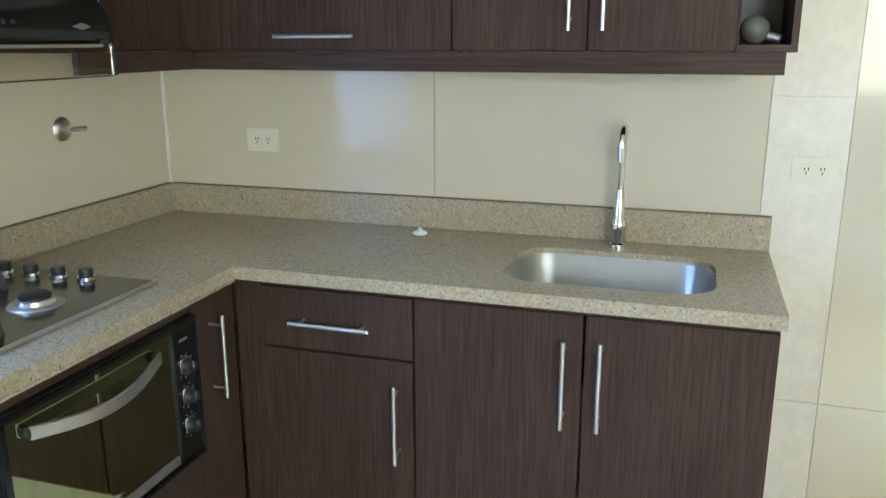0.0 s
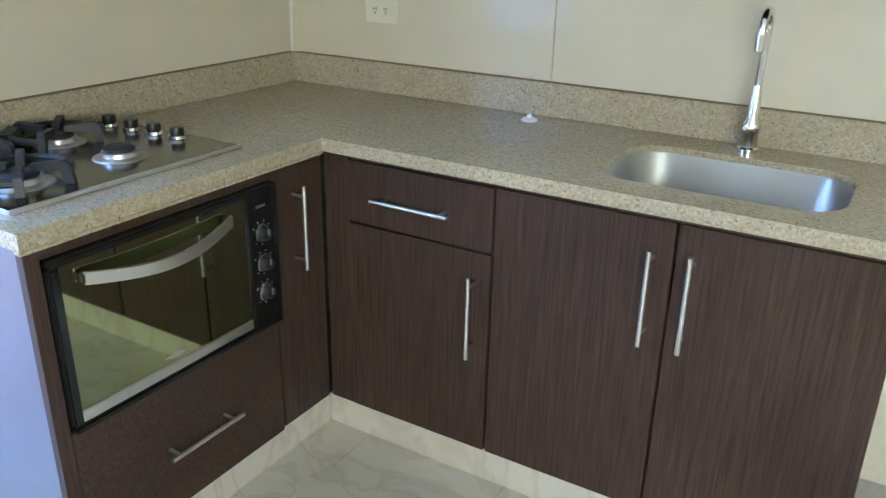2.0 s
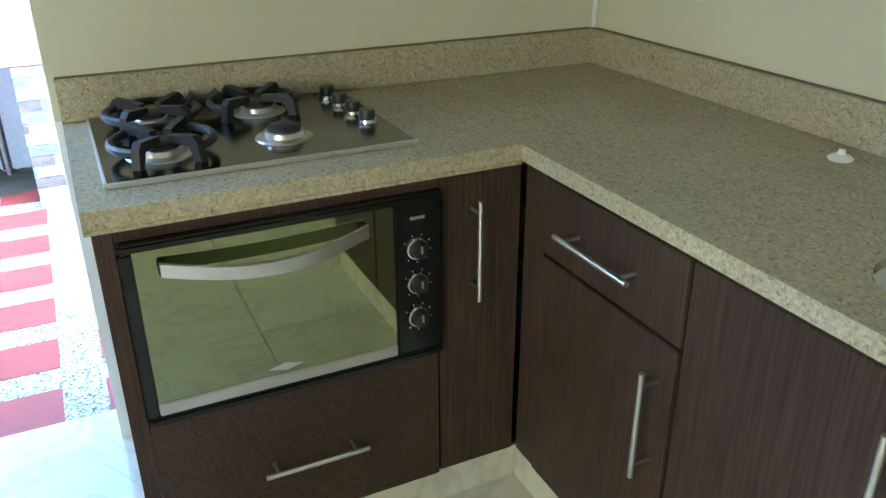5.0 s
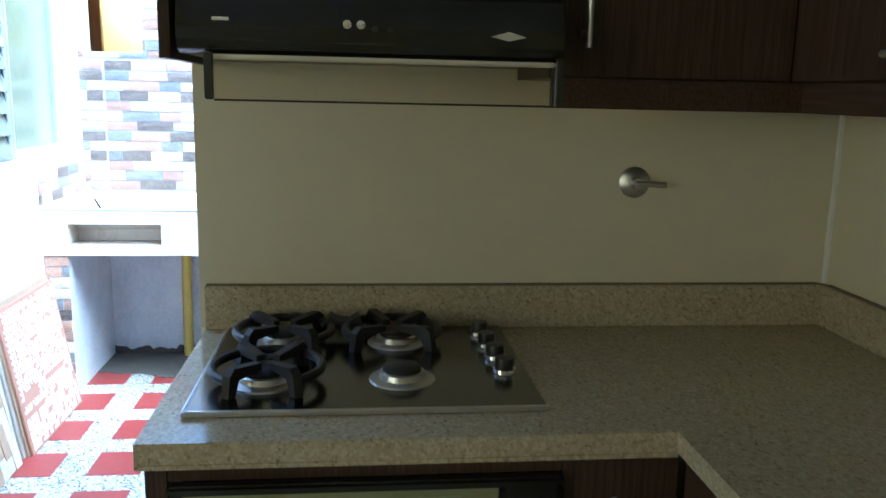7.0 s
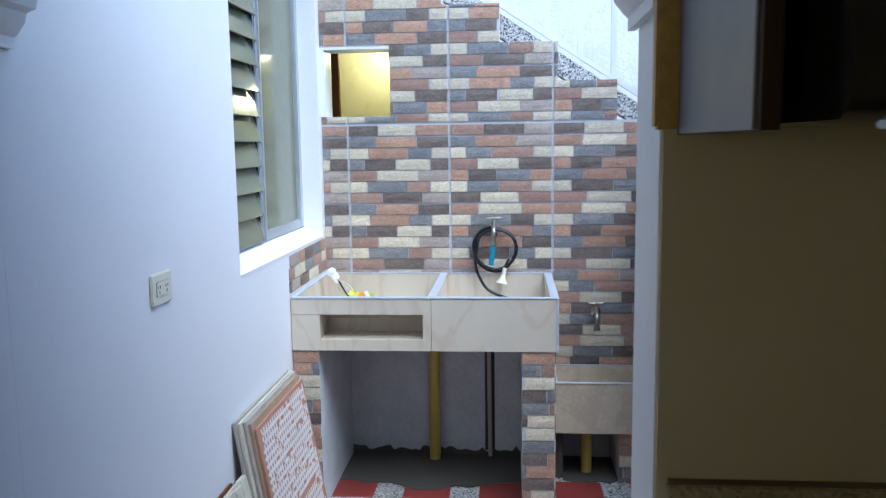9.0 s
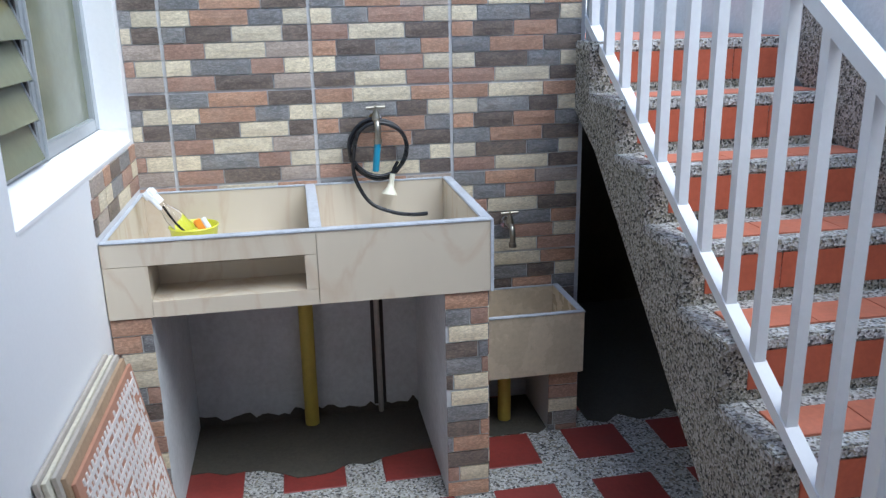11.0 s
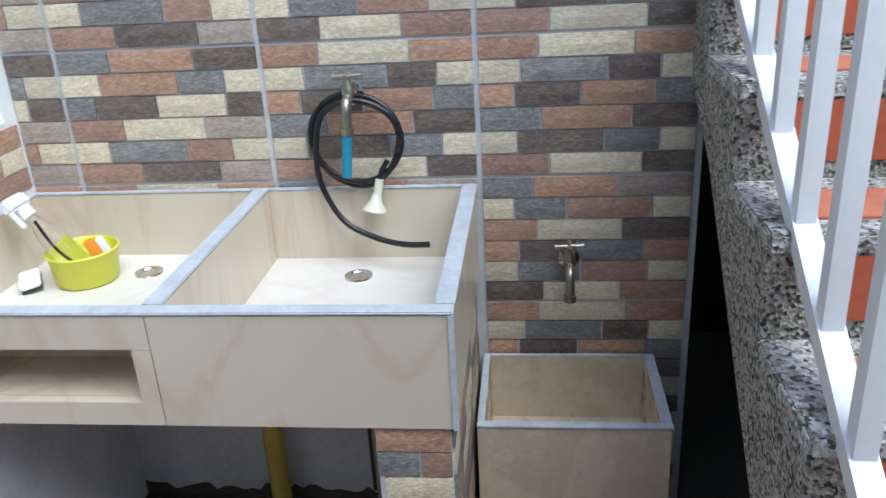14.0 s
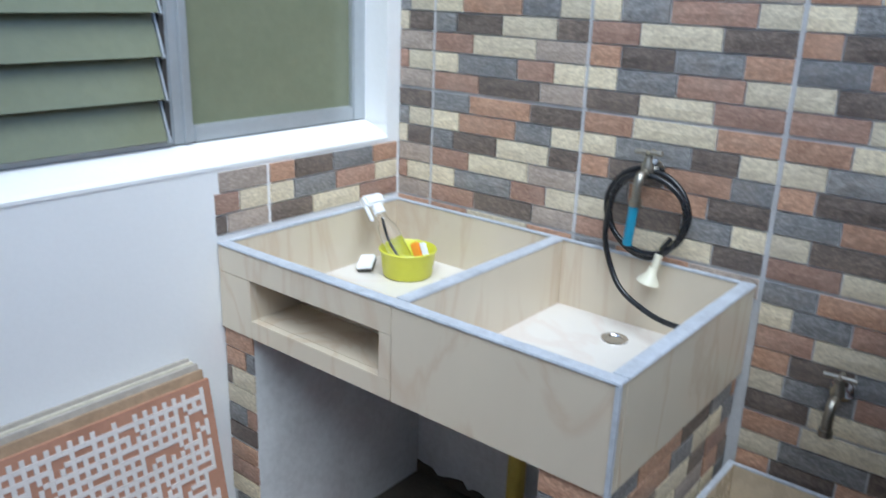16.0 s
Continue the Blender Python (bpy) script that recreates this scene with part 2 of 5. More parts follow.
M_TAN = plain("tan_relief_tile", (0.4, 0.28, 0.18), 0.6, vary=0.25, scale=22, fine=90, bump=0.4)
M_BRICKS = {
    "c": stone_brick("stone_cream", (0.5, 0.43, 0.31), (0.71, 0.64, 0.49)),
    "o": stone_brick("stone_orange", (0.3, 0.165, 0.11), (0.54, 0.34, 0.235)),
    "r": stone_brick("stone_russet", (0.25, 0.145, 0.11), (0.45, 0.29, 0.22)),
    "d": stone_brick("stone_charcoal", (0.075, 0.06, 0.052), (0.23, 0.18, 0.15)),
    "s": stone_brick("stone_slate", (0.12, 0.12, 0.122), (0.32, 0.318, 0.318)),
    "g": stone_brick("stone_taupe", (0.28, 0.23, 0.195), (0.48, 0.4, 0.34)),
}
M_YELLOW = plain("yellow_tile", (0.78, 0.76, 0.5), 0.3, vary=0.06)
M_DOORWOOD = wood("brown_door_wood", (0.1, 0.035, 0.012), (0.2, 0.075, 0.03), 2)


# ---- mesh helpers ----
def box(bm, x0, x1, y0, y1, z0, z1, bevel=0.0, m=None):
    mat = Matrix.LocRotScale(((x0 + x1) / 2, (y0 + y1) / 2, (z0 + z1) / 2), None, (abs(x1 - x0), abs(y1 - y0), abs(z1 - z0)))
    r = bmesh.ops.create_cube(bm, size=1, matrix=(m @ mat) if m else mat)
    if bevel:
        es = {e for v in r["verts"] for e in v.link_edges}
        bmesh.ops.bevel(bm, geom=list(es), offset=bevel, segments=2, affect="EDGES")
    return bm


def boxed(*a, bevel=0.0, m=None):
    return box(bmesh.new(), *a, bevel=bevel, m=m)


def rod(bm, a, b, r, n=12, r2=None):
    a, b = Vector(a), Vector(b)
    d = b - a
    m = Matrix.Translation((a + b) / 2) @ d.to_track_quat("Z", "Y").to_matrix().to_4x4()
    bmesh.ops.create_cone(bm, cap_ends=True, segments=n, radius1=r, radius2=r if r2 is None else r2, depth=d.length, matrix=m)
    return bm


def rodded(a, b, r, n=12, r2=None):
    return rod(bmesh.new(), a, b, r, n, r2)


def lathe(bm, profile, centre, axis=(0, 0, 1), n=24):
    """Turn (radius, height) pairs about an axis through centre."""
    q = Vector(axis).to_track_quat("Z", "Y").to_matrix().to_4x4()
    m = Matrix.Translation(centre) @ q
    rings = [[bm.verts.new(m @ Vector((r * math.cos(2 * math.pi * i / n), r * math.sin(2 * math.pi * i / n), h))) for i in range(n)] for r, h in profile]
    for a, b in zip(rings, rings[1:]):
        for i in range(n):
            bm.faces.new((a[i], a[(i + 1) % n], b[(i + 1) % n], b[i]))
    for ring in (rings[0], rings[-1]):
        if (ring[0].co - ring[1].co).length > 1e-4:
            bm.faces.new(ring)
    bmesh.ops.recalc_face_normals(bm, faces=bm.faces)
    return bm


def prism(bm, outline, axis, lo, hi):
    """Push an outline of (u, v) pairs along one axis: 'x' takes (y, z), 'y' takes (x, z), 'z' takes (x, y)."""
    def at(u, v, w):
        return {"x": (w, u, v), "y": (u, w, v), "z": (u, v, w)}[axis]
    a = [bm.verts.new(at(u, v, lo)) for u, v in outline]
    b = [bm.verts.new(at(u, v, hi)) for u, v in outline]
    bm.faces.new(a), bm.faces.new(b[::-1])
    for i in range(len(a)):
        j = (i + 1) % len(a)
        bm.faces.new((a[i], b[i], b[j], a[j]))
    bmesh.ops.recalc_face_normals(bm, faces=bm.faces)
    return bm


def tube(points, r, n=8, steps=6):
    """A smooth hose through points."""
    pts = [Vector(p) for p in points]
    line = []
    for i in range(len(pts) - 1):
        p0, p1, p2, p3 = pts[max(i - 1, 0)], pts[i], pts[i + 1], pts[min(i + 2, len(pts) - 1)]
        for s in range(steps):
            t = s / steps
            line.append(0.5 * (2 * p1 + (p2 - p0) * t + (2 * p0 - 5 * p1 + 4 * p2 - p3) * t * t + (3 * p1 - p0 - 3 * p2 + p3) * t ** 3))
    line.append(pts[-1])
    bm = bmesh.new()
    rings = []
    up = Vector((0.31, 0.2, 0.93))
    for i, p in enumerate(line):
        d = (line[min(i + 1, len(line) - 1)] - line[max(i - 1, 0)]).normalized()
        u = d.cross(up).normalized()
        w = d.cross(u)
        up = -w if w.dot(up) < 0 else w
        rings.append([bm.verts.new(p + r * (u * math.cos(2 * math.pi * k / n) + w * math.sin(2 * math.pi * k / n))) for k in range(n)])
    for a, b in zip(rings, rings[1:]):
        for k in range(n):
            bm.faces.new((a[k], a[(k + 1) % n], b[(k + 1) % n], b[k]))
    bm.faces.new(rings[0]), bm.faces.new(rings[-1])
    bmesh.ops.recalc_face_normals(bm, faces=bm.faces)
    return bm


def link(name, bm, material, smooth=False):
    me = bpy.data.meshes.new(name)
    bm.to_mesh(me)
    bm.free()
    me.materials.append(material)
    if smooth:
        me.polygons.foreach_set("use_smooth", [True] * len(me.polygons))
        me.set_sharp_from_angle(angle=radians(40))
    return new(name, me)


def part(name, bm, material, parent, label="", smooth=False):
    """One mesh under a thing or a part; the mesh is given in world metres."""
    ob = link(name, bm, material, smooth)
    ob.parent = parent
    bpy.context.view_layer.update()
    ob.matrix_parent_inverse = parent.matrix_world.inverted()
    return tagged(ob, label)


def thing(name, at, label, category, group="", kind=""):
    e = new(name)
    e.empty_display_size = 0.1
    e.location = at
    bpy.context.view_layer.update()
    return tagged(e, label, category, group, kind)


def structure(name, bm, material, label, category, smooth=False):
    return tagged(link(name, bm, material, smooth), label, category, kind="structure")


def piece(name, me, parent, at):
    """A repeat that shares its mesh; the parent stands at the origin."""
    ob = new(name, me)
    ob.parent = parent
    ob.location = at
    return ob


def slab_mesh(name, sx, sy, sz, material, c=0.003):
    """A thin tile with chamfered upper edge; its base centre is the origin and its face looks along +z."""
    bm = bmesh.new()
    lo = [bm.verts.new((x * sx / 2, y * sy / 2, 0)) for x, y in ((-1, -1), (1, -1), (1, 1), (-1, 1))]
    mid = [bm.verts.new((x * sx / 2, y * sy / 2, sz - c)) for x, y in ((-1, -1), (1, -1), (1, 1), (-1, 1))]
    top = [bm.verts.new((x * (sx / 2 - c), y * (sy / 2 - c), sz)) for x, y in ((-1, -1), (1, -1), (1, 1), (-1, 1))]
    for a, b in ((lo, mid), (mid, top)):
        for i in range(4):
            bm.faces.new((a[i], a[(i + 1) % 4], b[(i + 1) % 4], b[i]))
    bm.faces.new(top)
    me = bpy.data.meshes.new(name)
    bm.to_mesh(me)
    bm.free()
    me.materials.append(material)
    return me


# ---- the large structure ----
XH, YS = -1.73, 3.856            # kitchen walls behind the hob and the sink
XO = -1.93                       # patio face of the kitchen wall
YW = 1.29                        # white patio wall
XB = -4.33                       # stone-tiled patio wall
YN = 2.365                       # end of the hob wall at the opening
FP = -0.012                      # patio floor
KX, KY = 3.1, -1.2               # far walls of the kitchen
CEIL = 2.45

structure("wall_north", boxed(XO, KX + 0.2, YS, YS + 0.15, -0.1, CEIL), M_CREAM, "cream painted kitchen wall behind the sink", "wall")
wall_hob = structure("wall_hob", boxed(XO, XH, YN, YS, -0.1, CEIL), M_WHITE, "thick wall between kitchen and patio", "wall")
structure("wall_south_jamb", boxed(XO + 0.0005, XH, KY, YW, -0.1, CEIL), M_WHITE, "white plastered wall beside the patio opening", "wall")
# arch over the opening
arc = [(YW, CEIL), (YW, 1.75)]
for i in range(1, 16):
    a = math.pi * i / 16
    mid, half = (YW + YN) / 2, (YN - YW) / 2
    arc.append((mid - half * math.cos(a), 1.75 + 0.36 * math.sin(a)))
arc += [(YN, 1.75), (YN, CEIL)]
structure("arch", prism(bmesh.new(), arc, "x", XO + 0.002, XH - 0.002), M_WHITE, "white plastered arch over the patio opening", "arch")
# unseen south wall with a hatch added for the fill lamp, east wall
bm = bmesh.new()
for a in ((XO, 0.85, KY - 0.15, KY, -0.1, CEIL), (2.95, KX + 0.2, KY - 0.15, KY, -0.1, CEIL), (0.85, 2.95, KY - 0.15, KY, -0.1, 1.0), (0.85, 2.95, KY - 0.15, KY, 2.2, CEIL)):
    box(bm, *a)
structure("wall_south", bm, M_CREAM, "unseen cream kitchen wall with a hatch added for the fill lamp", "wall")
structure("wall_east", boxed(KX, KX + 0.2, KY, YS, -0.1, CEIL), M_CREAM, "cream painted kitchen wall", "wall")
structure("wall_behind_hatch", boxed(0.6, 3.2, KY - 1.0, KY - 0.9, -0.1, CEIL), M_CREAM, "unseen cream wall added behind the hatch of the fill lamp", "wall")
structure("ceiling", boxed(XO, KX + 0.2, KY - 0.15, YS + 0.15, CEIL, CEIL + 0.15), M_WHITE, "flat white kitchen ceiling", "ceiling")

# capitals at the spring of the arch
def capital(y, sign, mat, x0, x1):
    prof = [(0, 1.645), (0.012, 1.645), (0.012, 1.665), (0.02, 1.672), (0.034, 1.69), (0.038, 1.705), (0.055, 1.712), (0.062, 1.735), (0.062, 1.765), (0, 1.765)]
    return prism(bmesh.new(), [(y + sign * a, z) for a, z in prof], "x", x0, x1)


structure("trim_capital_hob", capital(YN - 0.001, -1, M_WHITE, XO - 0.03, XH + 0.004), M_WHITE, "moulded white capital at the spring of the arch", "moulding")
structure("trim_capital_south", capital(YW + 0.001, 1, M_WHITE, XO - 0.06, XH + 0.004), M_WHITE, "moulded white capital on the white wall", "moulding")
structure("trim_ochre", boxed(XH + 0.0015, XH + 0.03, YN - 0.012, YN + 0.022, 1.485, 2.2, bevel=0.004), M_OCHRE, "chipped ochre plaster strip beside the cabinet", "trim")

# glossy kitchen wall tiles
tiles_n = structure("tiling_north", boxed(-1.722, 0.262, YS - 0.004, YS - 0.0005, 0.9, 1.75), M_CREAM, "glossy cream tiling over the counter", "tiling")
for x0, x1 in ((-1.72, -0.723), (-0.7215, 0.26)):
    part("tile", boxed(x0, x1, YS - 0.012, YS - 0.003, 0.9, 1.75, bevel=0.0015), M_TILE, tiles_n)
tiles_w = structure("tiling_hob", boxed(XH + 0.0005, XH + 0.004, YN + 0.004, YS - 0.013, 0.9, 1.75), M_GROUT, "glossy cream tiling behind the hob", "tiling")
part("tile", boxed(XH + 0.003, XH + 0.012, YN + 0.002, YS - 0.0145, 0.9, 1.75, bevel=0.0015), M_TILE, tiles_w)
structure("trim_corner", boxed(-1.7175, -1.709, YS - 0.022, YS - 0.0125, 1.0, 1.42), M_WHITE, "white corner bead between the tiled walls", "trim")
tiles_e = structure("tiling_east_end", boxed(0.2625, KX, YS - 0.004, YS - 0.0005, 0.0, CEIL - 0.01), M_GROUT, "glossy cream wall tiles down to the floor", "tiling")
for x0, x1 in ((0.2635, 0.475), (0.4765, 1.37), (1.3715, 2.26), (2.2615, KX)):
    for z0, z1 in ((0.0, 0.437), (0.4385, 1.34), (1.3415, CEIL - 0.012)):
        part("tile", boxed(x0, x1, YS - 0.009, YS - 0.003, z0, z1, bevel=0.001), M_TILE if x0 > 0.3 else M_PATCH, tiles_e)

# patio walls
WX0, WX1, WZ0, WZ1 = -4.277, -3.13, 1.1, 2.35
bm = bmesh.new()
for a in ((WX1, XO, YW - 0.2, YW, -0.1, 2.75), (XB, WX0, YW - 0.2, YW, -0.1, 2.75), (WX0, WX1, YW - 0.2, YW, -0.1, WZ0 - 0.05), (WX0, WX1, YW - 0.2, YW, WZ1, 2.75)):
    box(bm, *a)
structure("wall_white", bm, M_WHITE, "white painted patio wall with a window", "wall")
# stone wall with stepped top and a small opening
OY0, OY1, OZ0, OZ1 = 1.29, 1.614, 1.602, 1.917
YE = 2.835
def wall_top(y):
    """Height of the stepped top of the stone wall."""
    k = math.floor((2.638 - y) / 0.262) + 1
    return 1.575 + 0.173 * max(0, k)


bm = bmesh.new()
edges = [YE, 2.638, 2.376, 2.114, 1.852, OY1]
for a, b in zip(edges, edges[1:]):
    box(bm, XB - 0.14, XB, b, a, -0.1, wall_top((a + b) / 2) - 0.004)
box(bm, XB - 0.14, XB, OY0 - 0.2, OY1, -0.1, OZ0)
box(bm, XB - 0.14, XB, OY0 - 0.2, OY1, OZ1, wall_top(1.5) + 0.25)
stone_wall = structure("wall_stone", bm, M_GROUT, "patio wall clad in mixed stone-look brick tiles", "wall")
structure("wall_stair_side", boxed(-6.2, XO, 3.66, 3.8, -0.1, 1.98), M_STUCCO, "rough white stucco wall beside the stairs", "wall")
# added wall that fills the white background behind the upper flight
structure("wall_beyond", boxed(-6.3, -6.15, -0.5, 3.8, -0.1, 2.75), M_STUCCO, "white stucco wall added as the bright background beyond the stairs", "wall")
# dark walls added to block daylight and deepen the shade under the stairs
structure("wall_under_stairs", boxed(-5.4, -5.25, YE, 3.64, -0.1, 1.14), M_CEMENT_SHADE, "dark wall added so the space under the stairs stays in shade", "wall")
structure("wall_under_stairs_side", boxed(-5.2, -2.95, 3.56, 3.655, -0.1, 1.1), M_CEMENT_SHADE, "dark wall added so the space under the stairs stays in shade", "wall")
structure("wall_under_landing", boxed(-5.25, XB - 0.15, 2.7, 2.79, -0.1, 1.14), M_CEMENT_SHADE, "dark wall added to shut daylight out under the landing", "wall")
structure("wall_kitchen_back", boxed(XO - 0.001, XO + 0.1, YN, 3.66, CEIL, 2.6), M_WHITE, "white wall above the kitchen", "wall")

# floors
kf = structure("floor_kitchen", boxed(-1.88, KX + 0.2, KY - 0.1, YS + 0.1, -0.1, -0.008), M_GROUT, "pale marble-look kitchen floor tiles", "floor")
pf = structure("floor_patio", boxed(-6.3, -1.882, YW - 0.19, 3.8, -0.12, FP), M_AGG, "washed aggregate patio floor with red cement squares", "floor")
# behind the window an added shell against sky light; beyond the opening a closed room
bm = bmesh.new()
box(bm, -5.35, -2.4, 0.1, 0.15, -0.1, 2.75)
box(bm, -5.4, -5.35, 0.1, YW - 0.201, -0.1, 2.75)
box(bm, -2.4, -2.35, 0.1, YW - 0.201, -0.1, 2.75)
structure("backdrop_ceiling", boxed(-5.4, -2.35, 0.1, YW - 0.201, 2.755, 2.8), M_WHITE, "unseen ceiling added over the backdrop to block sky light", "ceiling")
structure("backdrop_room", bm, M_FROST, "green backdrop added behind the louvres to shut out the sky", "wall")
bm = bmesh.new()
box(bm, -5.25, -5.2, 0.9, 1.85, 1.2, 2.3)
box(bm, -5.2, XB - 0.14, 1.8, 1.85, 1.2, 2.3)
box(bm, -5.2, XB - 0.14, 0.9, 0.95, 1.2, 2.3)
# unseen strip added to keep the fill lamp's light off the louvres
box(bm, XB - 0.19, XB - 0.141, 0.95, 1.1, 1.2, 2.3)
structure("wall_washroom", bm, M_YELLOW, "yellow tiled washroom wall behind the small opening", "wall")
structure("ceiling_washroom", boxed(-5.25, XB - 0.14, 0.9, 1.85, 2.3, 2.33), M_WHITE, "washroom ceiling", "ceiling")
structure("floor_washroom", boxed(-5.25, XB - 0.14, 0.9, 1.85, 1.15, 1.2), M_GROUT, "washroom ledge", "floor")
structure("door_washroom", boxed(-4.8, -4.76, 0.97, 1.285, 1.2, 2.25, bevel=0.003), M_DOORWOOD, "brown wooden door edge in the washroom", "door")
# unseen warm point lamp added to brighten the space behind the small opening
lamp("opening_fill_lamp", "POINT", Matrix.Translation((-5.02, 1.48, 2.01)), 3, (1, 0.88, 0.5), radius=0.08)
# frame of the small opening
oframe = structure("opening_frame", boxed(XB - 0.14, XB + 0.012, OY0 + 0.0005, OY0 + 0.022, OZ0 + 0.002, OZ1 - 0.002), M_RAIL, "thin white frame of a small wall opening", "frame")
part("head", boxed(XB - 0.14, XB + 0.012, OY0 + 0.0225, OY1 - 0.002, OZ1 - 0.012, OZ1 - 0.001), M_RAIL, oframe)

# ---- window with louvres ----
win = thing("window_1", (-3.75, 1.2, WZ0), "grey aluminium window with open glass louvres and a fixed pane", "window", kind="structure")
MX0, MX1 = -3.705, -3.648     # mullion between the fixed pane and the louvres
for a in ((WX0, WX0 + 0.05, WZ0, WZ1), (WX1 - 0.03, WX1, WZ0, WZ1), (MX0, MX1, WZ0, WZ1), (WX0 + 0.05, MX0, WZ0, WZ0 + 0.04), (MX1, WX1 - 0.03, WZ0, WZ0 + 0.02), (WX0 + 0.05, MX0, WZ1 - 0.045, WZ1), (MX1, WX1 - 0.03, WZ1 - 0.045, WZ1)):
    part("frame_bar", boxed(a[0], a[1], 1.165, 1.205, a[2], a[3], bevel=0.004), M_ALU, win)
part("frame_bar", boxed(MX0 + 0.018, MX0 + 0.03, 1.2055, 1.213, WZ0 + 0.002, WZ1 - 0.002, bevel=0.002), M_ALU, win)
# dark bar paints the shaded gap between mullion and louvres
part("frame_bar", boxed(MX1, MX1 + 0.012, 1.166, 1.2, WZ0 + 0.021, WZ1 - 0.046), M_SLOT, win, "dark strip standing in for the shaded gap beside the louvres")
part("pane", boxed(WX0 + 0.04, MX0 + 0.01, 1.182, 1.188, WZ0 + 0.035, WZ1 - 0.04), M_FROST, win, "dull green fixed pane")
for k in range(13):
    z = WZ0 + 0.065 + 0.0935 * k
    m = Matrix.Translation(((MX1 + WX1) / 2 - 0.005, 1.2, z)) @ Matrix.Rotation(radians(-72), 4, "X")
    half = (WX1 - MX1) / 2 - 0.028
    part("louvre", boxed(-half, half, -0.052, 0.052, -0.003, 0.003, m=m), M_FROST, win)
    for x, mat in ((-half - 0.009, M_ALU), (half + 0.003, M_ALU)):
        part("clip", boxed(x, x + 0.006, -0.05, 0.056, -0.007, 0.005, bevel=0.001, m=m), mat, win)
sill = prism(bmesh.new(), [(YW - 0.13, WZ0 - 0.05), (YW + 0.002, WZ0 - 0.05), (YW + 0.002, WZ0 - 0.042), (YW - 0.008, WZ0 - 0.034), (YW - 0.085, WZ0 - 0.002), (YW - 0.13, WZ0 - 0.002)], "x", WX0, WX1)
structure("window_sill", sill, M_WHITE, "sloping white painted window sill", "sill")
structure("wall_above_window", boxed(WX0, WX0 + 0.004, 1.16, YW - 0.001, WZ0, WZ1), M_WHITE, "white window reveal", "reveal")


# ---- stairs ----
RISE, RUN = 0.168, 0.243
def nose(k):
    return -3.70 + RUN * (6 - k), FP + RISE * k


stairs = thing("staircase", (-3.4, 3.2, FP), "concrete staircase with terracotta inlays and washed-aggregate edges", "stairs", kind="structure")
SY0, SY1 = 2.80, 3.55
out = [(nose(1)[0], FP)]
for k in range(1, 9):
    x, z = nose(k)
    out += [(x, z - 0.004), (x - RUN, z - 0.004)]
out[-1] = (-5.2, nose(8)[1] - 0.004)
out += [(-5.2, 1.2), (-4.45, 1.16), (-4.12, 0.98), (-3.03, 0.02), (-2.99, FP)]
part("flight", prism(bmesh.new(), out, "y", SY0 + 0.003, SY1), M_AGGD, stairs, "darker aggregate sides")
for k in range(1, 9):
    x, z = nose(k)
    back = x - RUN if k < 8 else -5.1
    # aggregate nosing and border of each tread, terracotta tiles between them
    part("nosing", boxed(x - 0.055, x + 0.005, SY0 + 0.001, SY1, z - 0.035, z, bevel=0.006), M_AGG, stairs)
    part("tread_end", boxed(back + 0.002, x - 0.0555, SY0, SY0 + 0.075, z - 0.03, z, bevel=0.004), M_AGG, stairs)
    part("tread_back", boxed(back + 0.002, back + 0.06, SY0 + 0.0755, SY1, z - 0.01, z + 0.001), M_AGG, stairs)
    for j in range(3):
        y0 = SY0 + 0.077 + j * 0.2235
        part("tread_tile", boxed(back + 0.061, x - 0.056, y0, y0 + 0.221, z - 0.006, z + 0.002, bevel=0.001), M_TERRA_T, stairs)
    for j in range(3):
        y0 = SY0 + 0.077 + j * 0.2235
        part("riser_tile", boxed(x - 0.002, x + 0.0035, y0, y0 + 0.221, z - RISE + 0.03, z - 0.036, bevel=0.001), M_TERRA, stairs)
curb = [(nose(8)[0] + 0.03, 1.47), (-2.5, FP + 0.31), (-2.38, FP + 0.2), (-2.38, FP), (-2.6, FP), (nose(8)[0] + 0.03, 1.2)]
part("curb", prism(bmesh.new(), curb, "y", SY1, SY1 + 0.11), M_AGGD, stairs, "sloping aggregate curb along the wall")
# second flight behind the stone wall
up = thing("upper_flight", (-4.9, 2.2, 1.33), "upper stair flight with an aggregate edge behind the stone wall", "stairs", kind="structure")
s0 = [(2.85, 1.48), (2.85, 1.585), (1.3, 2.61), (1.3, 2.50)]
part("stringer", prism(bmesh.new(), s0, "x", XB - 0.24, XB - 0.15), M_AGG, up)
for k in range(7):
    part("step", boxed(-5.2, XB - 0.245, 2.62 - 0.262 * (k + 1), 2.62 - 0.262 * k, 1.36 + 0.173 * k, 1.36 + 0.173 * (k + 1), bevel=0.004), M_AGG, up)


# ---- stair railing ----
rail = thing("stair_railing", (-3.0, 2.825, 0.3), "white painted metal railing with square balusters on the stairs", "railing")
def slope_bar(x0, z0, x1, z1, y0, y1, h):
    return prism(bmesh.new(), [(x0, z0), (x1, z1), (x1, z1 + h), (x0, z0 + h)], "y", y0, y1)


SL, RY = -0.65, 2.85
def low(x):
    return 0.845 + SL * (x + 3.5)


def top(x):
    return 1.197 + SL * (x + 2.696)


part("bottom_rail", slope_bar(-4.42, low(-4.42), -2.68, low(-2.68), RY - 0.018, RY + 0.018, 0.035), M_RAIL, rail)
part("top_rail", slope_bar(-4.45, top(-4.45), -2.675, top(-2.675), RY - 0.022, RY + 0.022, 0.04), M_RAIL, rail)
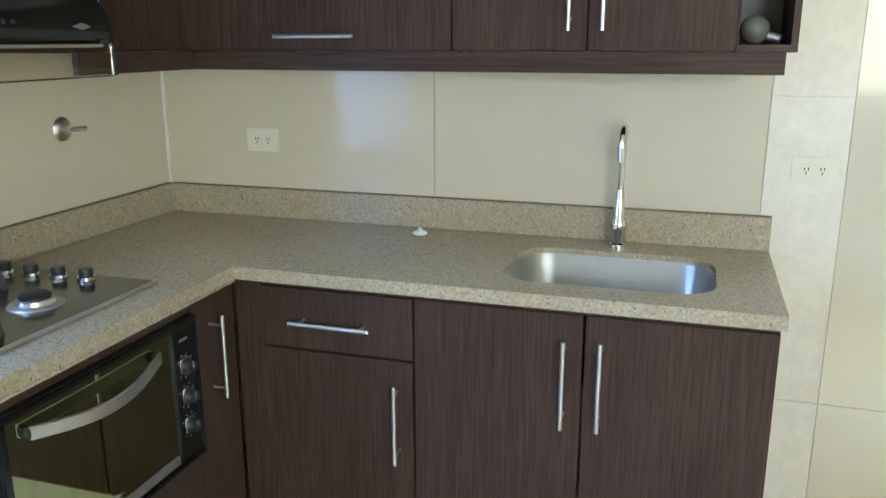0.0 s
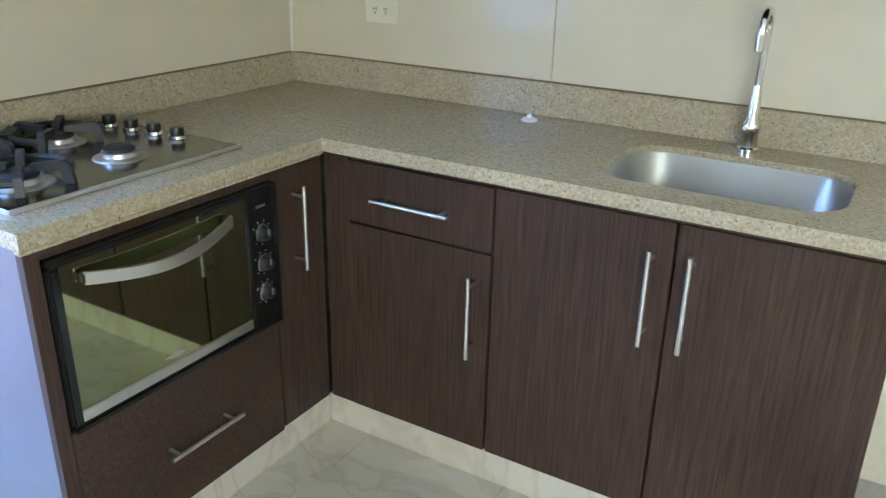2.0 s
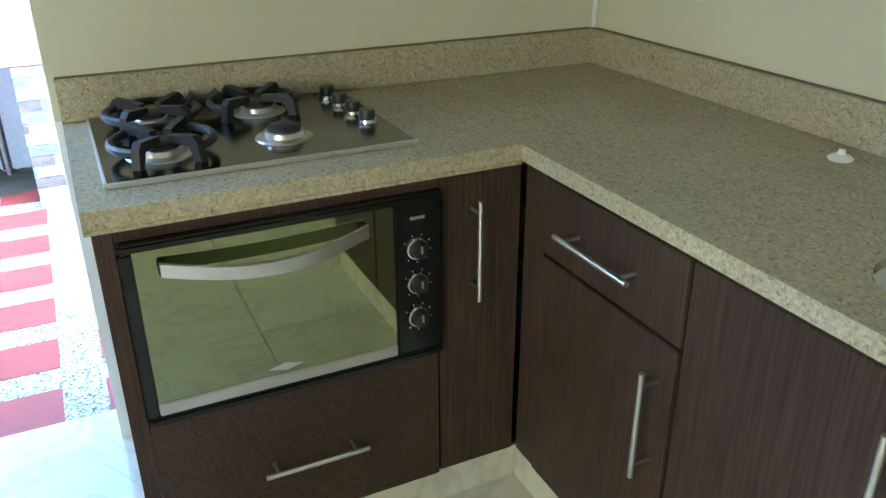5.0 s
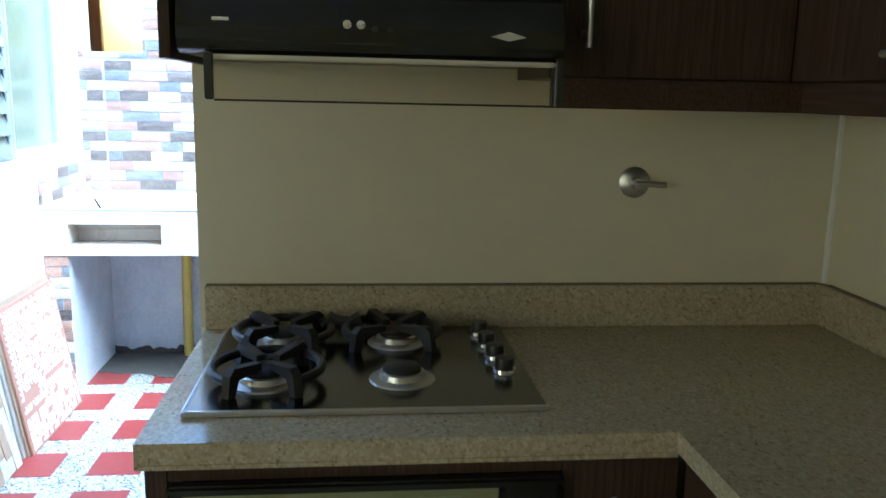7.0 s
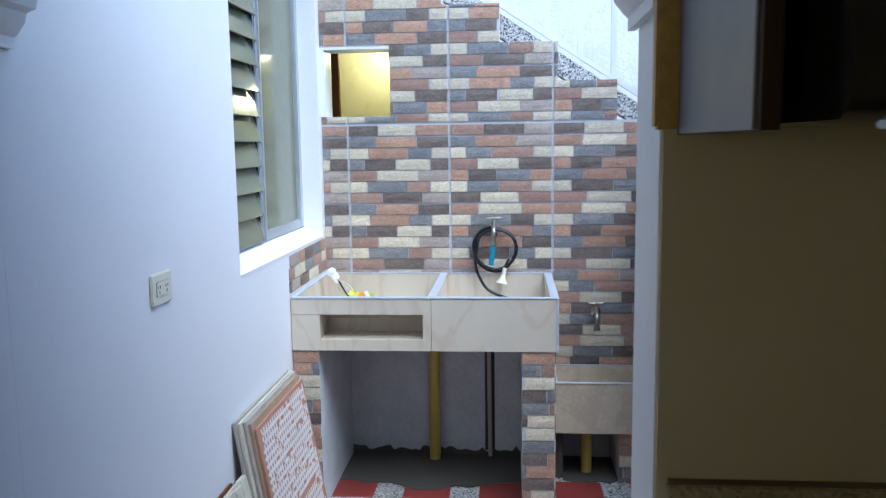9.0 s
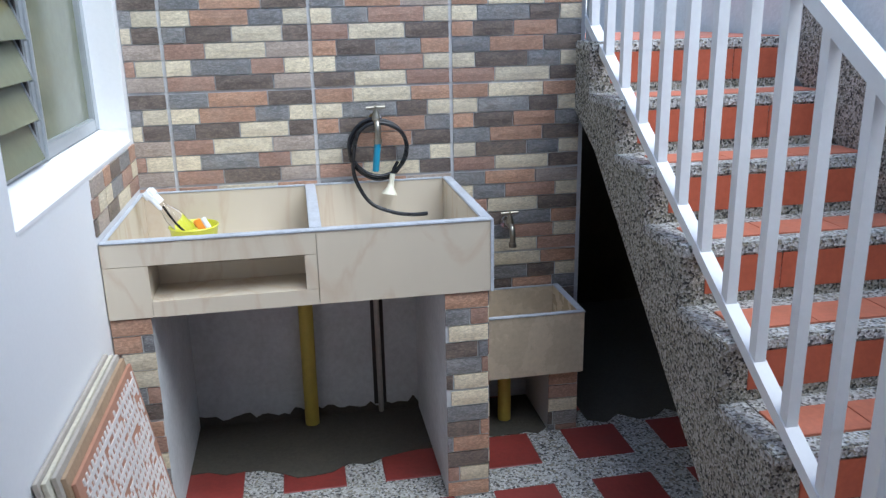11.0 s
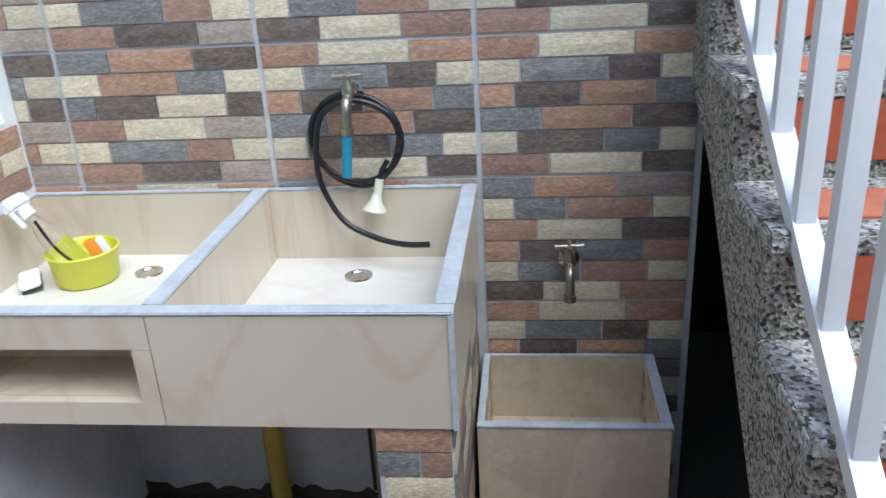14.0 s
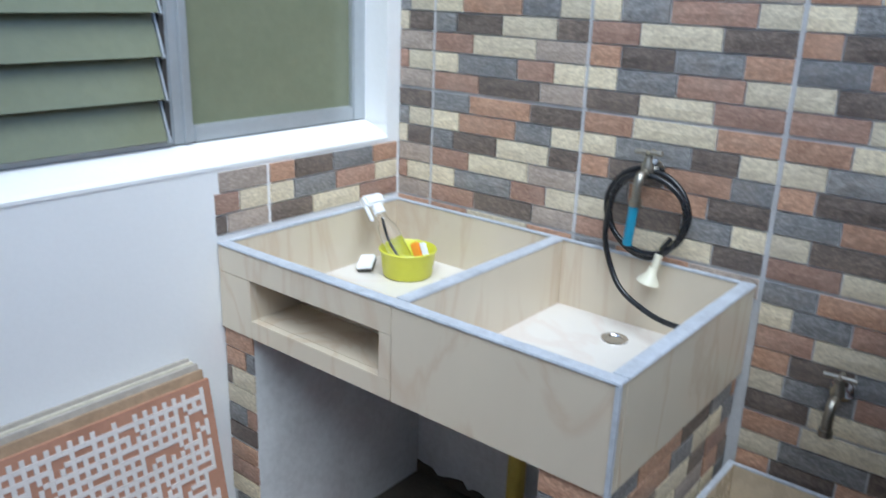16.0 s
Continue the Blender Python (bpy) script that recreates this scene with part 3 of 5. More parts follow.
for k in range(13):
    x = -2.712 - 0.143 * k
    w = 0.019 if k == 0 else 0.014
    z0 = low(x) + 0.02 if k else nose(2)[1] - 0.19
    part("baluster" if k else "post", boxed(x - w, x + w, RY - w, RY + w, z0, top(x) + 0.012), M_RAIL, rail)
rail2 = thing("upper_railing", (-4.55, 2.2, 1.7), "white painted metal railing along the upper flight", "railing")
def up_bar(z0, z1, h):
    return prism(bmesh.new(), [(2.85, z0), (1.3, z1), (1.3, z1 + h), (2.85, z0 + h)], "x", XB - 0.21, XB - 0.18)


part("bottom_rail", up_bar(1.62, 2.645, 0.025), M_RAIL, rail2)
part("top_rail", up_bar(2.45, 3.48, 0.04), M_RAIL, rail2)
for k in range(10):
    y = 2.8 - 0.155 * k
    z = 1.62 + (2.85 - y) * 0.664
    part("baluster", boxed(XB - 0.208, XB - 0.182, y - 0.013, y + 0.013, z, z + 0.84), M_RAIL, rail2)
part("post", boxed(XB - 0.21, XB - 0.175, 2.83, 2.865, 1.335, 2.5), M_RAIL, rail2)
part("post", boxed(XB + 0.0, XB + 0.02, 2.838, 2.86, 1.15, 1.62), M_ALU, rail2, "thin dark steel upright")


# ---- kitchen base cabinets ----
def bar_handle(parent, a, b, out_dir, r=0.006):
    """Steel bar on two studs; a and b lie on the front's plane."""
    a, b, o = Vector(a), Vector(b), Vector(out_dir)
    h = part("handle", rodded(a + o * 0.04, b + o * 0.04, r), M_STEEL, parent, "brushed steel bar handle", True)
    d = (b - a)
    for f in (0.12, 0.88):
        p = a + d * f
        part("stud", rodded(p, p + o * 0.038, 0.0045), M_STEEL, h, "", True)


FY, FX = 3.252, -1.115          # planes of the cabinet fronts
TOPZ = 0.862
def cabinet(label, at, body, fronts, handles, out_dir):
    c = thing("base_cabinet", at, label, "cabinet", "base cabinets")
    part("carcass", boxed(*body), M_WOOD, c)
    for name, a in fronts:
        d = part(name, boxed(*a, bevel=0.002), M_WOOD, c)
        for pa, pb in handles.get(name, ()):
            bar_handle(d, pa, pb, out_dir)
    return c


cabinet("dark wenge base cabinet with a drawer over a door", (-0.8, 3.5, 0.1), (-1.03, -0.592, FY + 0.02, YS - 0.03, 0.1, TOPZ - 0.005),
        [("drawer_front", (-1.03, -0.594, FY, FY + 0.018, 0.68, 0.848)), ("door", (-1.03, -0.594, FY, FY + 0.018, 0.102, 0.673))],
        {"drawer_front": [((-0.93, FY, 0.763), (-0.7, FY, 0.763))], "door": [((-0.634, FY, 0.62), (-0.634, FY, 0.393))]}, (0, -1, 0))
cabinet("dark wenge sink cabinet with two tall doors", (-0.15, 3.5, 0.1), (-0.590, 0.284, FY + 0.02, YS - 0.03, 0.1, 0.66),
        [("door", (-0.588, -0.157, FY, FY + 0.018, 0.102, 0.85)), ("door_right", (-0.15, 0.284, FY, FY + 0.018, 0.102, 0.85))],
        {"door": [((-0.198, FY, 0.793), (-0.198, FY, 0.563))], "door_right": [((-0.110, FY, 0.797), (-0.110, FY, 0.568))]}, (0, -1, 0))
side = thing("cabinet_side_panel", (0.275, 3.5, 0.66), "dark wenge end panel of the sink cabinet", "panel")
part("panel", boxed(0.266, 0.284, FY + 0.02, YS - 0.03, 0.66, TOPZ - 0.004), M_WOOD, side)
filler = thing("corner_filler", (-1.07, 3.25, 0.1), "dark wenge filler panel in the cabinet corner", "panel")
part("panel", boxed(-1.112, -1.032, FY + 0.006, FY + 0.022, 0.1, TOPZ - 0.004), M_WOOD, filler)
part("top_strip", boxed(-1.03, 0.284, FY + 0.006, FY + 0.02, 0.852, TOPZ - 0.002), M_WOOD, filler)
# hob run
hc = thing("base_cabinet", (-1.4, 2.75, 0.1), "dark wenge oven housing with a deep drawer and lilac-grey end panel", "cabinet", "base cabinets")
part("end_panel", boxed(XH + 0.02, FX - 0.02, 2.392, 2.410, 0.02, TOPZ - 0.004), M_CARCASS, hc, "grey end panel tinted lilac for the patio daylight on it")
part("front_edge", boxed(FX - 0.0195, FX, 2.392, 2.424, 0.09, TOPZ - 0.004), M_WOOD, hc)
part("top_strip", boxed(FX - 0.02, FX - 0.003, 2.4245, 3.05, 0.83, TOPZ - 0.004), M_WOOD, hc)
d = part("drawer_front", boxed(FX - 0.018, FX, 2.426, 3.047, 0.094, 0.443, bevel=0.002), M_WOOD_Y, hc)
bar_handle(d, (FX, 2.629, 0.266), (FX, 2.858, 0.266), (1, 0, 0))
part("shelf", boxed(XH + 0.02, FX - 0.02, 2.4105, 3.04, 0.42, 0.44), M_WOOD, hc)
nd = thing("base_cabinet", (-1.4, 3.15, 0.1), "narrow dark wenge corner cabinet with one door", "cabinet", "base cabinets")
part("carcass", boxed(XH + 0.02, FX - 0.02, 3.052, 3.25, 0.1, TOPZ - 0.005), M_WOOD, nd)
d = part("door", boxed(FX - 0.018, FX, 3.052, 3.246, 0.102, 0.85, bevel=0.002), M_WOOD, nd)
bar_handle(d, (FX, 3.127, 0.8), (FX, 3.127, 0.567), (1, 0, 0))
# pale tiled plinth
bm = bmesh.new()
box(bm, FX - 0.03, FX - 0.012, 2.42, FY + 0.02, 0.0, 0.094, bevel=0.002)
box(bm, FX - 0.012, 0.284, FY + 0.012, FY + 0.03, 0.0, 0.1, bevel=0.002)
structure("baseboard", bm, M_FLOOR, "pale tiled plinth under the cabinets", "plinth")

# ---- granite worktop with the sink cut-out ----
SXC, SYC, SA, SB = -0.124, 3.513, 0.27, 0.178
def rounded(cx, cy, a, b, r, n=8):
    pts = []
    for qx, qy, st in ((1, 1, 0), (-1, 1, 90), (-1, -1, 180), (1, -1, 270)):
        for i in range(n + 1):
            t = radians(st + 90 * i / n)
            pts.append((cx + qx * (a - r) + r * math.cos(t), cy + qy * (b - r) + r * math.sin(t)))
    return pts


def worktop():
    """L-shaped slab: the outline is bridged to the rounded hole."""
    bm = bmesh.new()
    hole = rounded(SXC, SYC, SA, SB, 0.10)
    rect = [(0.295, 3.84), (-0.6, 3.84), (-0.6, 3.235), (0.295, 3.235)]
    n = len(hole)
    q = n // 4
    for z, flip in ((0.9, False), (0.865, True)):
        hv = [bm.verts.new((x, y, z)) for x, y in hole]
        rv = [bm.verts.new((x, y, z)) for x, y in rect]
        fs = []
        for c in range(4):
            for i in range(q - 1):
                fs.append((rv[c], hv[c * q + i + 1], hv[c * q + i]))
            a, b = hv[c * q + q - 1], hv[(c * q + q) % n]
            fs.append((rv[c], rv[(c + 1) % 4], b))
            fs.append((rv[c], b, a))
        for f in fs:
            bm.faces.new(f[::-1] if flip else f)
        if not flip:
            top_h, top_r = hv, rv
        else:
            for i in range(n):
                bm.faces.new((top_h[i], top_h[(i + 1) % n], hv[(i + 1) % n], hv[i]))
            for i in range(4):
                if i != 1:
                    bm.faces.new((top_r[i], rv[i], rv[(i + 1) % 4], top_r[(i + 1) % 4]))
    bmesh.ops.recalc_face_normals(bm, faces=bm.faces)
    ell = [(-0.6, 3.84), (XH + 0.013, 3.84), (XH + 0.013, 2.381), (-1.1, 2.381), (-1.1, 3.235), (-0.6, 3.235)]
    prism(bm, ell, "z", 0.865, 0.9)
    return bm


wt = tagged(link("worktop", worktop(), M_GRANITE), "beige speckled granite L-shaped worktop on the base cabinets", "worktop")
part("backsplash", boxed(-1.7, 0.295, YS - 0.032, YS - 0.0125, 0.9005, 0.999, bevel=0.002), M_GRANITE, wt)
part("backsplash", boxed(XH + 0.0125, XH + 0.032, 2.381, YS - 0.0125, 0.9005, 0.999, bevel=0.002), M_GRANITE, wt)
# thin dark lines along the top of the backsplash
part("splash_line", boxed(-1.69, 0.294, YS - 0.03, YS - 0.0125, 0.9995, 1.0015), M_SPLASH_LINE, wt, "thin dark line along the backsplash top")
part("splash_line", boxed(XH + 0.0125, XH + 0.03, 2.383, YS - 0.035, 0.9995, 1.0015), M_SPLASH_LINE, wt, "thin dark line along the backsplash top")
part("front_lip", boxed(-1.118, -1.099, 2.381, 3.236, 0.857, 0.8645), M_GRANITE, wt)


# ---- sink, tap ----
def basin():
    bm = bmesh.new()
    rings = []
    for a, b, r, z in ((SA - 0.0005, SB - 0.0005, 0.0995, 0.884), (SA - 0.003, SB - 0.003, 0.098, 0.88), (SA - 0.012, SB - 0.012, 0.095, 0.75), (SA - 0.03, SB - 0.03, 0.08, 0.715), (SA - 0.07, SB - 0.07, 0.05, 0.705), (0.03, 0.03, 0.0299, 0.702)):
        rings.append([bm.verts.new((x, y, z)) for x, y in rounded(SXC, SYC, a, b, r)])
    n = len(rings[0])
    for p, q in zip(rings, rings[1:]):
        for i in range(n):
            bm.faces.new((p[i], p[(i + 1) % n], q[(i + 1) % n], q[i]))
    bm.faces.new(rings[-1])
    bmesh.ops.recalc_face_normals(bm, faces=bm.faces)
    bmesh.ops.reverse_faces(bm, faces=bm.faces)
    return bm


sk = tagged(link("kitchen_sink", basin(), M_SINK, True), "stainless steel undermount sink bowl in the granite worktop", "sink")
part("drain", lathe(bmesh.new(), [(0.04, 0.7035), (0.04, 0.708), (0.03, 0.708), (0.026, 0.705), (0.0, 0.705)], (SXC, SYC, 0)), M_CHROME, sk, "", True)
fa = thing("kitchen_tap", (-0.128, 3.76, 0.9), "tall slim chrome swan-neck kitchen tap on the worktop", "tap")
part("base", lathe(bmesh.new(), [(0.027, 0), (0.027, 0.01), (0.023, 0.014), (0.023, 0.05), (0.026, 0.06), (0.024, 0.075), (0.016, 0.09), (0.0135, 0.15), (0.011, 0.17), (0, 0.17)], (-0.128, 3.76, 0.9)), M_CHROME, fa, "", True)
part("spout", tube([(-0.128, 3.76, 1.06), (-0.126, 3.758, 1.16), (-0.124, 3.756, 1.22), (-0.122, 3.735, 1.25), (-0.122, 3.70, 1.254), (-0.122, 3.672, 1.236), (-0.122, 3.664, 1.2)], 0.0095, 12), M_CHROME, fa, "", True)
part("nozzle", rodded((-0.122, 3.664, 1.205), (-0.122, 3.662, 1.165), 0.0135, 16, 0.012), M_CHROME, fa, "", True)
part("lever", rodded((-0.128, 3.738, 0.955), (-0.132, 3.70, 0.972), 0.006, 10), M_CHROME, fa, "", True)
cap = thing("tap_plug", (-0.738, 3.74, 0.9), "small white plastic plug cap lying on the worktop", "plug")
part("disc", lathe(bmesh.new(), [(0.022, 0), (0.024, 0.004), (0.018, 0.009), (0.008, 0.011), (0.0, 0.011)], (-0.738, 3.74, 0.9)), M_TRIGGER, cap, "", True)
part("stem", lathe(bmesh.new(), [(0.008, 0.01), (0.007, 0.02), (0.0, 0.022)], (-0.738, 3.74, 0.9)), M_TRIGGER, cap, "", True)

# ---- hob ----
hob = thing("gas_hob", (-1.45, 2.74, 0.9), "four-burner steel gas hob with black iron supports on the worktop", "hob")
HX0, HX1, HY0, HY1 = -1.69, -1.2, 2.433, 3.043
part("plate", boxed(HX0, HX1, HY0, HY1, 0.9, 0.908, bevel=0.003), M_HOB, hob)
part("rim", boxed(HX1 - 0.004, HX1 + 0.004, HY0 - 0.002, HY1 + 0.002, 0.9005, 0.9105, bevel=0.002), M_STEEL, hob, "polished steel front rim")
part("rim", boxed(HX0, HX1 - 0.0045, HY0 - 0.003, HY0 + 0.003, 0.9005, 0.9105, bevel=0.002), M_STEEL, hob)
for x, y, r in ((-1.575, 2.56, 0.042), (-1.345, 2.55, 0.052), (-1.57, 2.80, 0.046), (-1.345, 2.80, 0.046)):
    b = part("burner", lathe(bmesh.new(), [(r * 1.35, 0.9078), (r * 1.3, 0.911), (r * 0.95, 0.914), (r * 0.9, 0.924), (r * 0.84, 0.926), (0, 0.926)], (x, y, 0)), M_BURN, hob, "", True)
    part("burner_cap", lathe(bmesh.new(), [(r * 0.78, 0.926), (r * 0.78, 0.932), (r * 0.66, 0.936), (0, 0.937)], (x, y, 0)), M_IRON, b, "", True)
for i in range(4):
    x, y = -1.62 + 0.082 * i, 2.985 + 0.004 * i
    k = part("knob", lathe(bmesh.new(), [(0.017, 0.908), (0.018, 0.918), (0.019, 0.928), (0.017, 0.938), (0.0, 0.939)], (x, y, 0)), M_BLACKP, hob, "", True)
    part("knob_ring", lathe(bmesh.new(), [(0.0185, 0.9085), (0.0225, 0.909), (0.0215, 0.917), (0.0185, 0.917)], (x, y, 0)), M_CHROME, k, "", True)


def finger(bm, x, y, dx, dy, r0, r1, zt=0.951):
    """One raised arm of a pan support, turned towards the burner."""
    n = Vector((-dy, dx, 0)) * 0.0085
    prof = [(r1 + 0.006, 0.909), (r1, 0.948), (r1 - 0.012, zt + 0.008), (r0, zt), (r0, zt - 0.012), (r1 - 0.022, 0.936), (r1 - 0.012, 0.909)]
    a = [bm.verts.new(Vector((x + dx * r, y + dy * r, z)) + n) for r, z in prof]
    b = [bm.verts.new(Vector((x + dx * r, y + dy * r, z)) - n) for r, z in prof]
    bm.faces.new(a), bm.faces.new(b[::-1])
    for i in range(len(a)):
        j = (i + 1) % len(a)
        bm.faces.new((a[i], b[i], b[j], a[j]))


def pan_support(x, y, arms, r0=0.024, r1=0.104):
    """An open cast ring with raised arms."""
    pts = []
    for i in range(25):
        t = radians(arms[0] + (arms[-1] - arms[0]) * i / 24)
        pts.append((x + (r1 - 0.006) * math.cos(t), y + (r1 - 0.006) * math.sin(t), 0.936))
    ring = part("pan_support", tube(pts, 0.009, 8, 1), M_IRON, hob, "black cast iron", True)
    for ang in arms:
        bm = bmesh.new()
        finger(bm, x, y, math.cos(radians(ang)), math.sin(radians(ang)), r0, r1)
        bmesh.ops.recalc_face_normals(bm, faces=bm.faces)
        part("arm", bm, M_IRON, ring)


pan_support(-1.575, 2.565, (40, 135, 225, 320))
pan_support(-1.345, 2.555, (35, 145, 215, 325))
pan_support(-1.57, 2.79, (50, 135, 205, 310))
part("support_bridge", prism(bmesh.new(), [(2.64, 0.93), (2.66, 0.958), (2.675, 0.948), (2.70, 0.945), (2.72, 0.958), (2.73, 0.93)], "x", -1.64, -1.6), M_IRON, hob, "", True)

# ---- oven ----
oven = thing("built_in_oven", (-1.3, 2.74, 0.45), "black built-in oven with mirrored glass door and three knobs", "oven")
part("casing", boxed(-1.6, FX - 0.006, 2.44, 3.036, 0.462, 0.812), M_BLACKP, oven)
OX = FX + 0.012
for a in ((2.426, 3.05, 0.812, 0.829), (2.426, 3.05, 0.446, 0.464)):
    part("frame", boxed(FX - 0.004, OX + 0.008, *a, bevel=0.005), M_BLACK, oven)
for a in ((2.426, 2.449, 0.4645, 0.8115), (2.944, 2.955, 0.4645, 0.8115), (3.04, 3.05, 0.4645, 0.8115)):
    part("frame", boxed(FX - 0.004, OX + 0.006, *a, bevel=0.004), M_BLACK, oven)
door = part("door_glass", boxed(FX - 0.003, OX, 2.4495, 2.9435, 0.4915, 0.811), M_OVENGL, oven, "mirrored golden glass")
part("door_strip", boxed(FX - 0.003, OX + 0.003, 2.4495, 2.9435, 0.465, 0.491, bevel=0.002), M_STEEL, oven, "steel lower strip")
# bowed steel handle
bm = bmesh.new()
n = 14
va = []
for i in range(n + 1):
    f = i / n
    y = 2.492 + (2.885 - 2.492) * f
    bow = math.sin(math.pi * f)
    x, z = OX + 0.012 + 0.034 * bow, 0.776 - 0.022 * bow
    va.append([bm.verts.new((x + dx, y, z + dz)) for dx, dz in ((0, -0.014), (0.007, -0.013), (0.007, 0.013), (0, 0.014))])
for p, q in zip(va, va[1:]):
    for i in range(4):
        bm.faces.new((p[i], p[(i + 1) % 4], q[(i + 1) % 4], q[i]))
bm.faces.new(va[0]), bm.faces.new(va[-1])
bmesh.ops.recalc_face_normals(bm, faces=bm.faces)
part("door_handle", bm, M_STEEL, oven, "bowed satin steel handle", True)
for y in (2.497, 2.88):
    part("handle_mount", boxed(OX - 0.001, OX + 0.016, y - 0.008, y + 0.008, 0.765, 0.786, bevel=0.002), M_BLACKP, oven)
part("control_panel", boxed(FX - 0.003, OX, 2.9555, 3.0395, 0.465, 0.811), M_BLACK, oven)
for z in (0.71, 0.63, 0.55):
    k = part("knob", lathe(bmesh.new(), [(0.021, 0), (0.021, 0.006), (0.017, 0.01), (0.0155, 0.024), (0, 0.025)], (OX, 2.994, z), (1, 0, 0)), M_BLACKP, oven, "", True)
    part("knob_ring", lathe(bmesh.new(), [(0.0215, 0.0005), (0.0255, 0.001), (0.024, 0.005), (0.0215, 0.006)], (OX, 2.994, z), (1, 0, 0)), M_CHROME, k, "", True)
    part("pointer", boxed(OX + 0.0245, OX + 0.0275, 2.992, 2.996, z - 0.002, z + 0.014), M_STEEL, k)
    for j in range(8):
        a = radians(-60 + j * 40)
        part("mark", boxed(OX - 0.0002, OX + 0.0008, 2.994 + 0.031 * math.sin(a) - 0.0016, 2.994 + 0.031 * math.sin(a) + 0.0016, z + 0.031 * math.cos(a) - 0.0016, z + 0.031 * math.cos(a) + 0.0016), M_STEEL, oven)
part("badge", boxed(OX - 0.0002, OX + 0.001, 2.98, 3.012, 0.775, 0.782), M_STEEL, oven)
part("badge", prism(bmesh.new(), [(2.665, 0.507), (2.70, 0.499), (2.735, 0.507), (2.70, 0.516)], "x", OX - 0.0002, OX + 0.0014), M_STEEL, oven, "plain diamond badge")

# ---- extractor hood and upper cabinets ----
UX = -1.40
hood = thing("extractor_hood", (-1.5, 2.74, 1.48), "black rounded extractor hood with push buttons over the hob", "hood")
prof = [(XH + 0.013, 1.485), (-1.30, 1.485), (-1.285, 1.492), (-1.275, 1.52), (-1.285, 1.56), (-1.31, 1.59), (-1.36, 1.61), (XH + 0.013, 1.61)]
part("body", prism(bmesh.new(), prof, "y", 2.43, 3.06), M_BLACK, hood, "", True)
part("front_strip", boxed(-1.33, -1.29, 2.47, 3.05, 1.477, 1.4845, bevel=0.002), M_STEEL, hood, "thin pale strip")
for y in (2.70, 2.722):
    part("button", lathe(bmesh.new(), [(0.007, 0), (0.007, 0.006), (0, 0.007)], (-1.277, y, 1.535), (1, 0, 0.0), 14), M_CHROME, hood, "", True)
for y in (2.745, 2.77):
    part("button", lathe(bmesh.new(), [(0.005, 0), (0.005, 0.003), (0, 0.004)], (-1.277, y, 1.53), (1, 0, 0.0), 14), M_BLACKP, hood, "", True)
part("badge", boxed(-1.277, -1.2745, 2.487, 2.513, 1.536, 1.541), M_STEEL, hood)
part("badge", prism(bmesh.new(), [(2.935, 1.523), (2.965, 1.516), (2.995, 1.523), (2.965, 1.531)], "x", -1.277, -1.2735), M_STEEL, hood, "plain diamond badge")
for y in (2.474, 3.045):
    part("visor_arm", boxed(-1.275, -1.262, y, y + 0.014, 1.412, 1.486, bevel=0.002), M_BLACKP, hood)
v = part("visor", boxed(-1.27, -1.266, 2.4885, 3.0445, 1.414, 1.478), M_VISOR, hood, "clear hinged glass visor")
v.visible_shadow = False
part("visor_edge", boxed(-1.271, -1.265, 2.4885, 3.0445, 1.41, 1.4135), M_BLACKP, hood)

def upper(label, at, body, door_a, handles, out_dir, name="wall_cabinet"):
    c = thing(name, at, label, "cabinet", "wall cabinets")
    part("carcass", boxed(*body), M_WOOD, c)
    for i, a in enumerate(door_a):
        d = part("door", boxed(*a, bevel=0.002), M_WOOD, c)
        for pa, pb in handles[i]:
            bar_handle(d, pa, pb, out_dir)
    return c


UY = 3.535
UT = 2.12
upper("dark wenge wall cabinet with a flap door", (-1.0, 3.7, 1.46), (-1.42, -0.575, UY + 0.02, YS - 0.013, 1.462, UT), [(-1.418, -0.576, UY, UY + 0.018, 1.466, UT)], [[((-1.085, UY, 1.502), (-0.842, UY, 1.502))]], (0, -1, 0))
upper("dark wenge wall cabinet with paired doors", (-0.3, 3.7, 1.46), (-0.572, 0.145, UY + 0.02, YS - 0.013, 1.462, UT),
      [(-0.571, -0.215, UY, UY + 0.018, 1.466, UT), (-0.211, 0.145, UY, UY + 0.018, 1.466, UT)], [[((-0.257, UY, 1.514), (-0.257, UY, 1.75))], [((-0.172, UY, 1.514), (-0.172, UY, 1.75))]], (0, -1, 0))
op = thing("open_shelf_unit", (0.21, 3.7, 1.46), "narrow open shelf unit at the end of the wall cabinets", "shelf", "wall cabinets")
part("bottom", boxed(0.147, 0.285, UY, YS - 0.013, 1.462, 1.48), M_WOOD_Y, op)
part("side", boxed(0.269, 0.285, UY, YS - 0.013, 1.4805, UT), M_WOOD, op)
part("side", boxed(0.1465, 0.152, UY + 0.02, YS - 0.013, 1.4805, UT), M_WOOD, op)
part("back", boxed(0.1525, 0.2685, YS - 0.03, YS - 0.014, 1.4805, UT), M_CARCASS, op, "lilac-grey back board")
part("shelf", boxed(0.1525, 0.2685, UY + 0.01, YS - 0.0305, 1.79, 1.806), M_WOOD_Y, op)
bulb = thing("glass_bulb", (0.2, 3.62, 1.48), "grey glass globe bulb lying on the open shelf", "bulb")
bm = bmesh.new()
bmesh.ops.create_uvsphere(bm, u_segments=20, v_segments=14, radius=0.036, matrix=Matrix.Translation((0.19, 3.62, 1.5165)))
part("globe", bm, plain("grey_bulb_glass", (0.16, 0.17, 0.16), 0.1, vary=0.08, bump=0), bulb, "", True)
part("screw_base", rodded((0.222, 3.61, 1.5), (0.25, 3.60, 1.492), 0.012, 14, 0.011), M_STEEL, bulb, "", True)
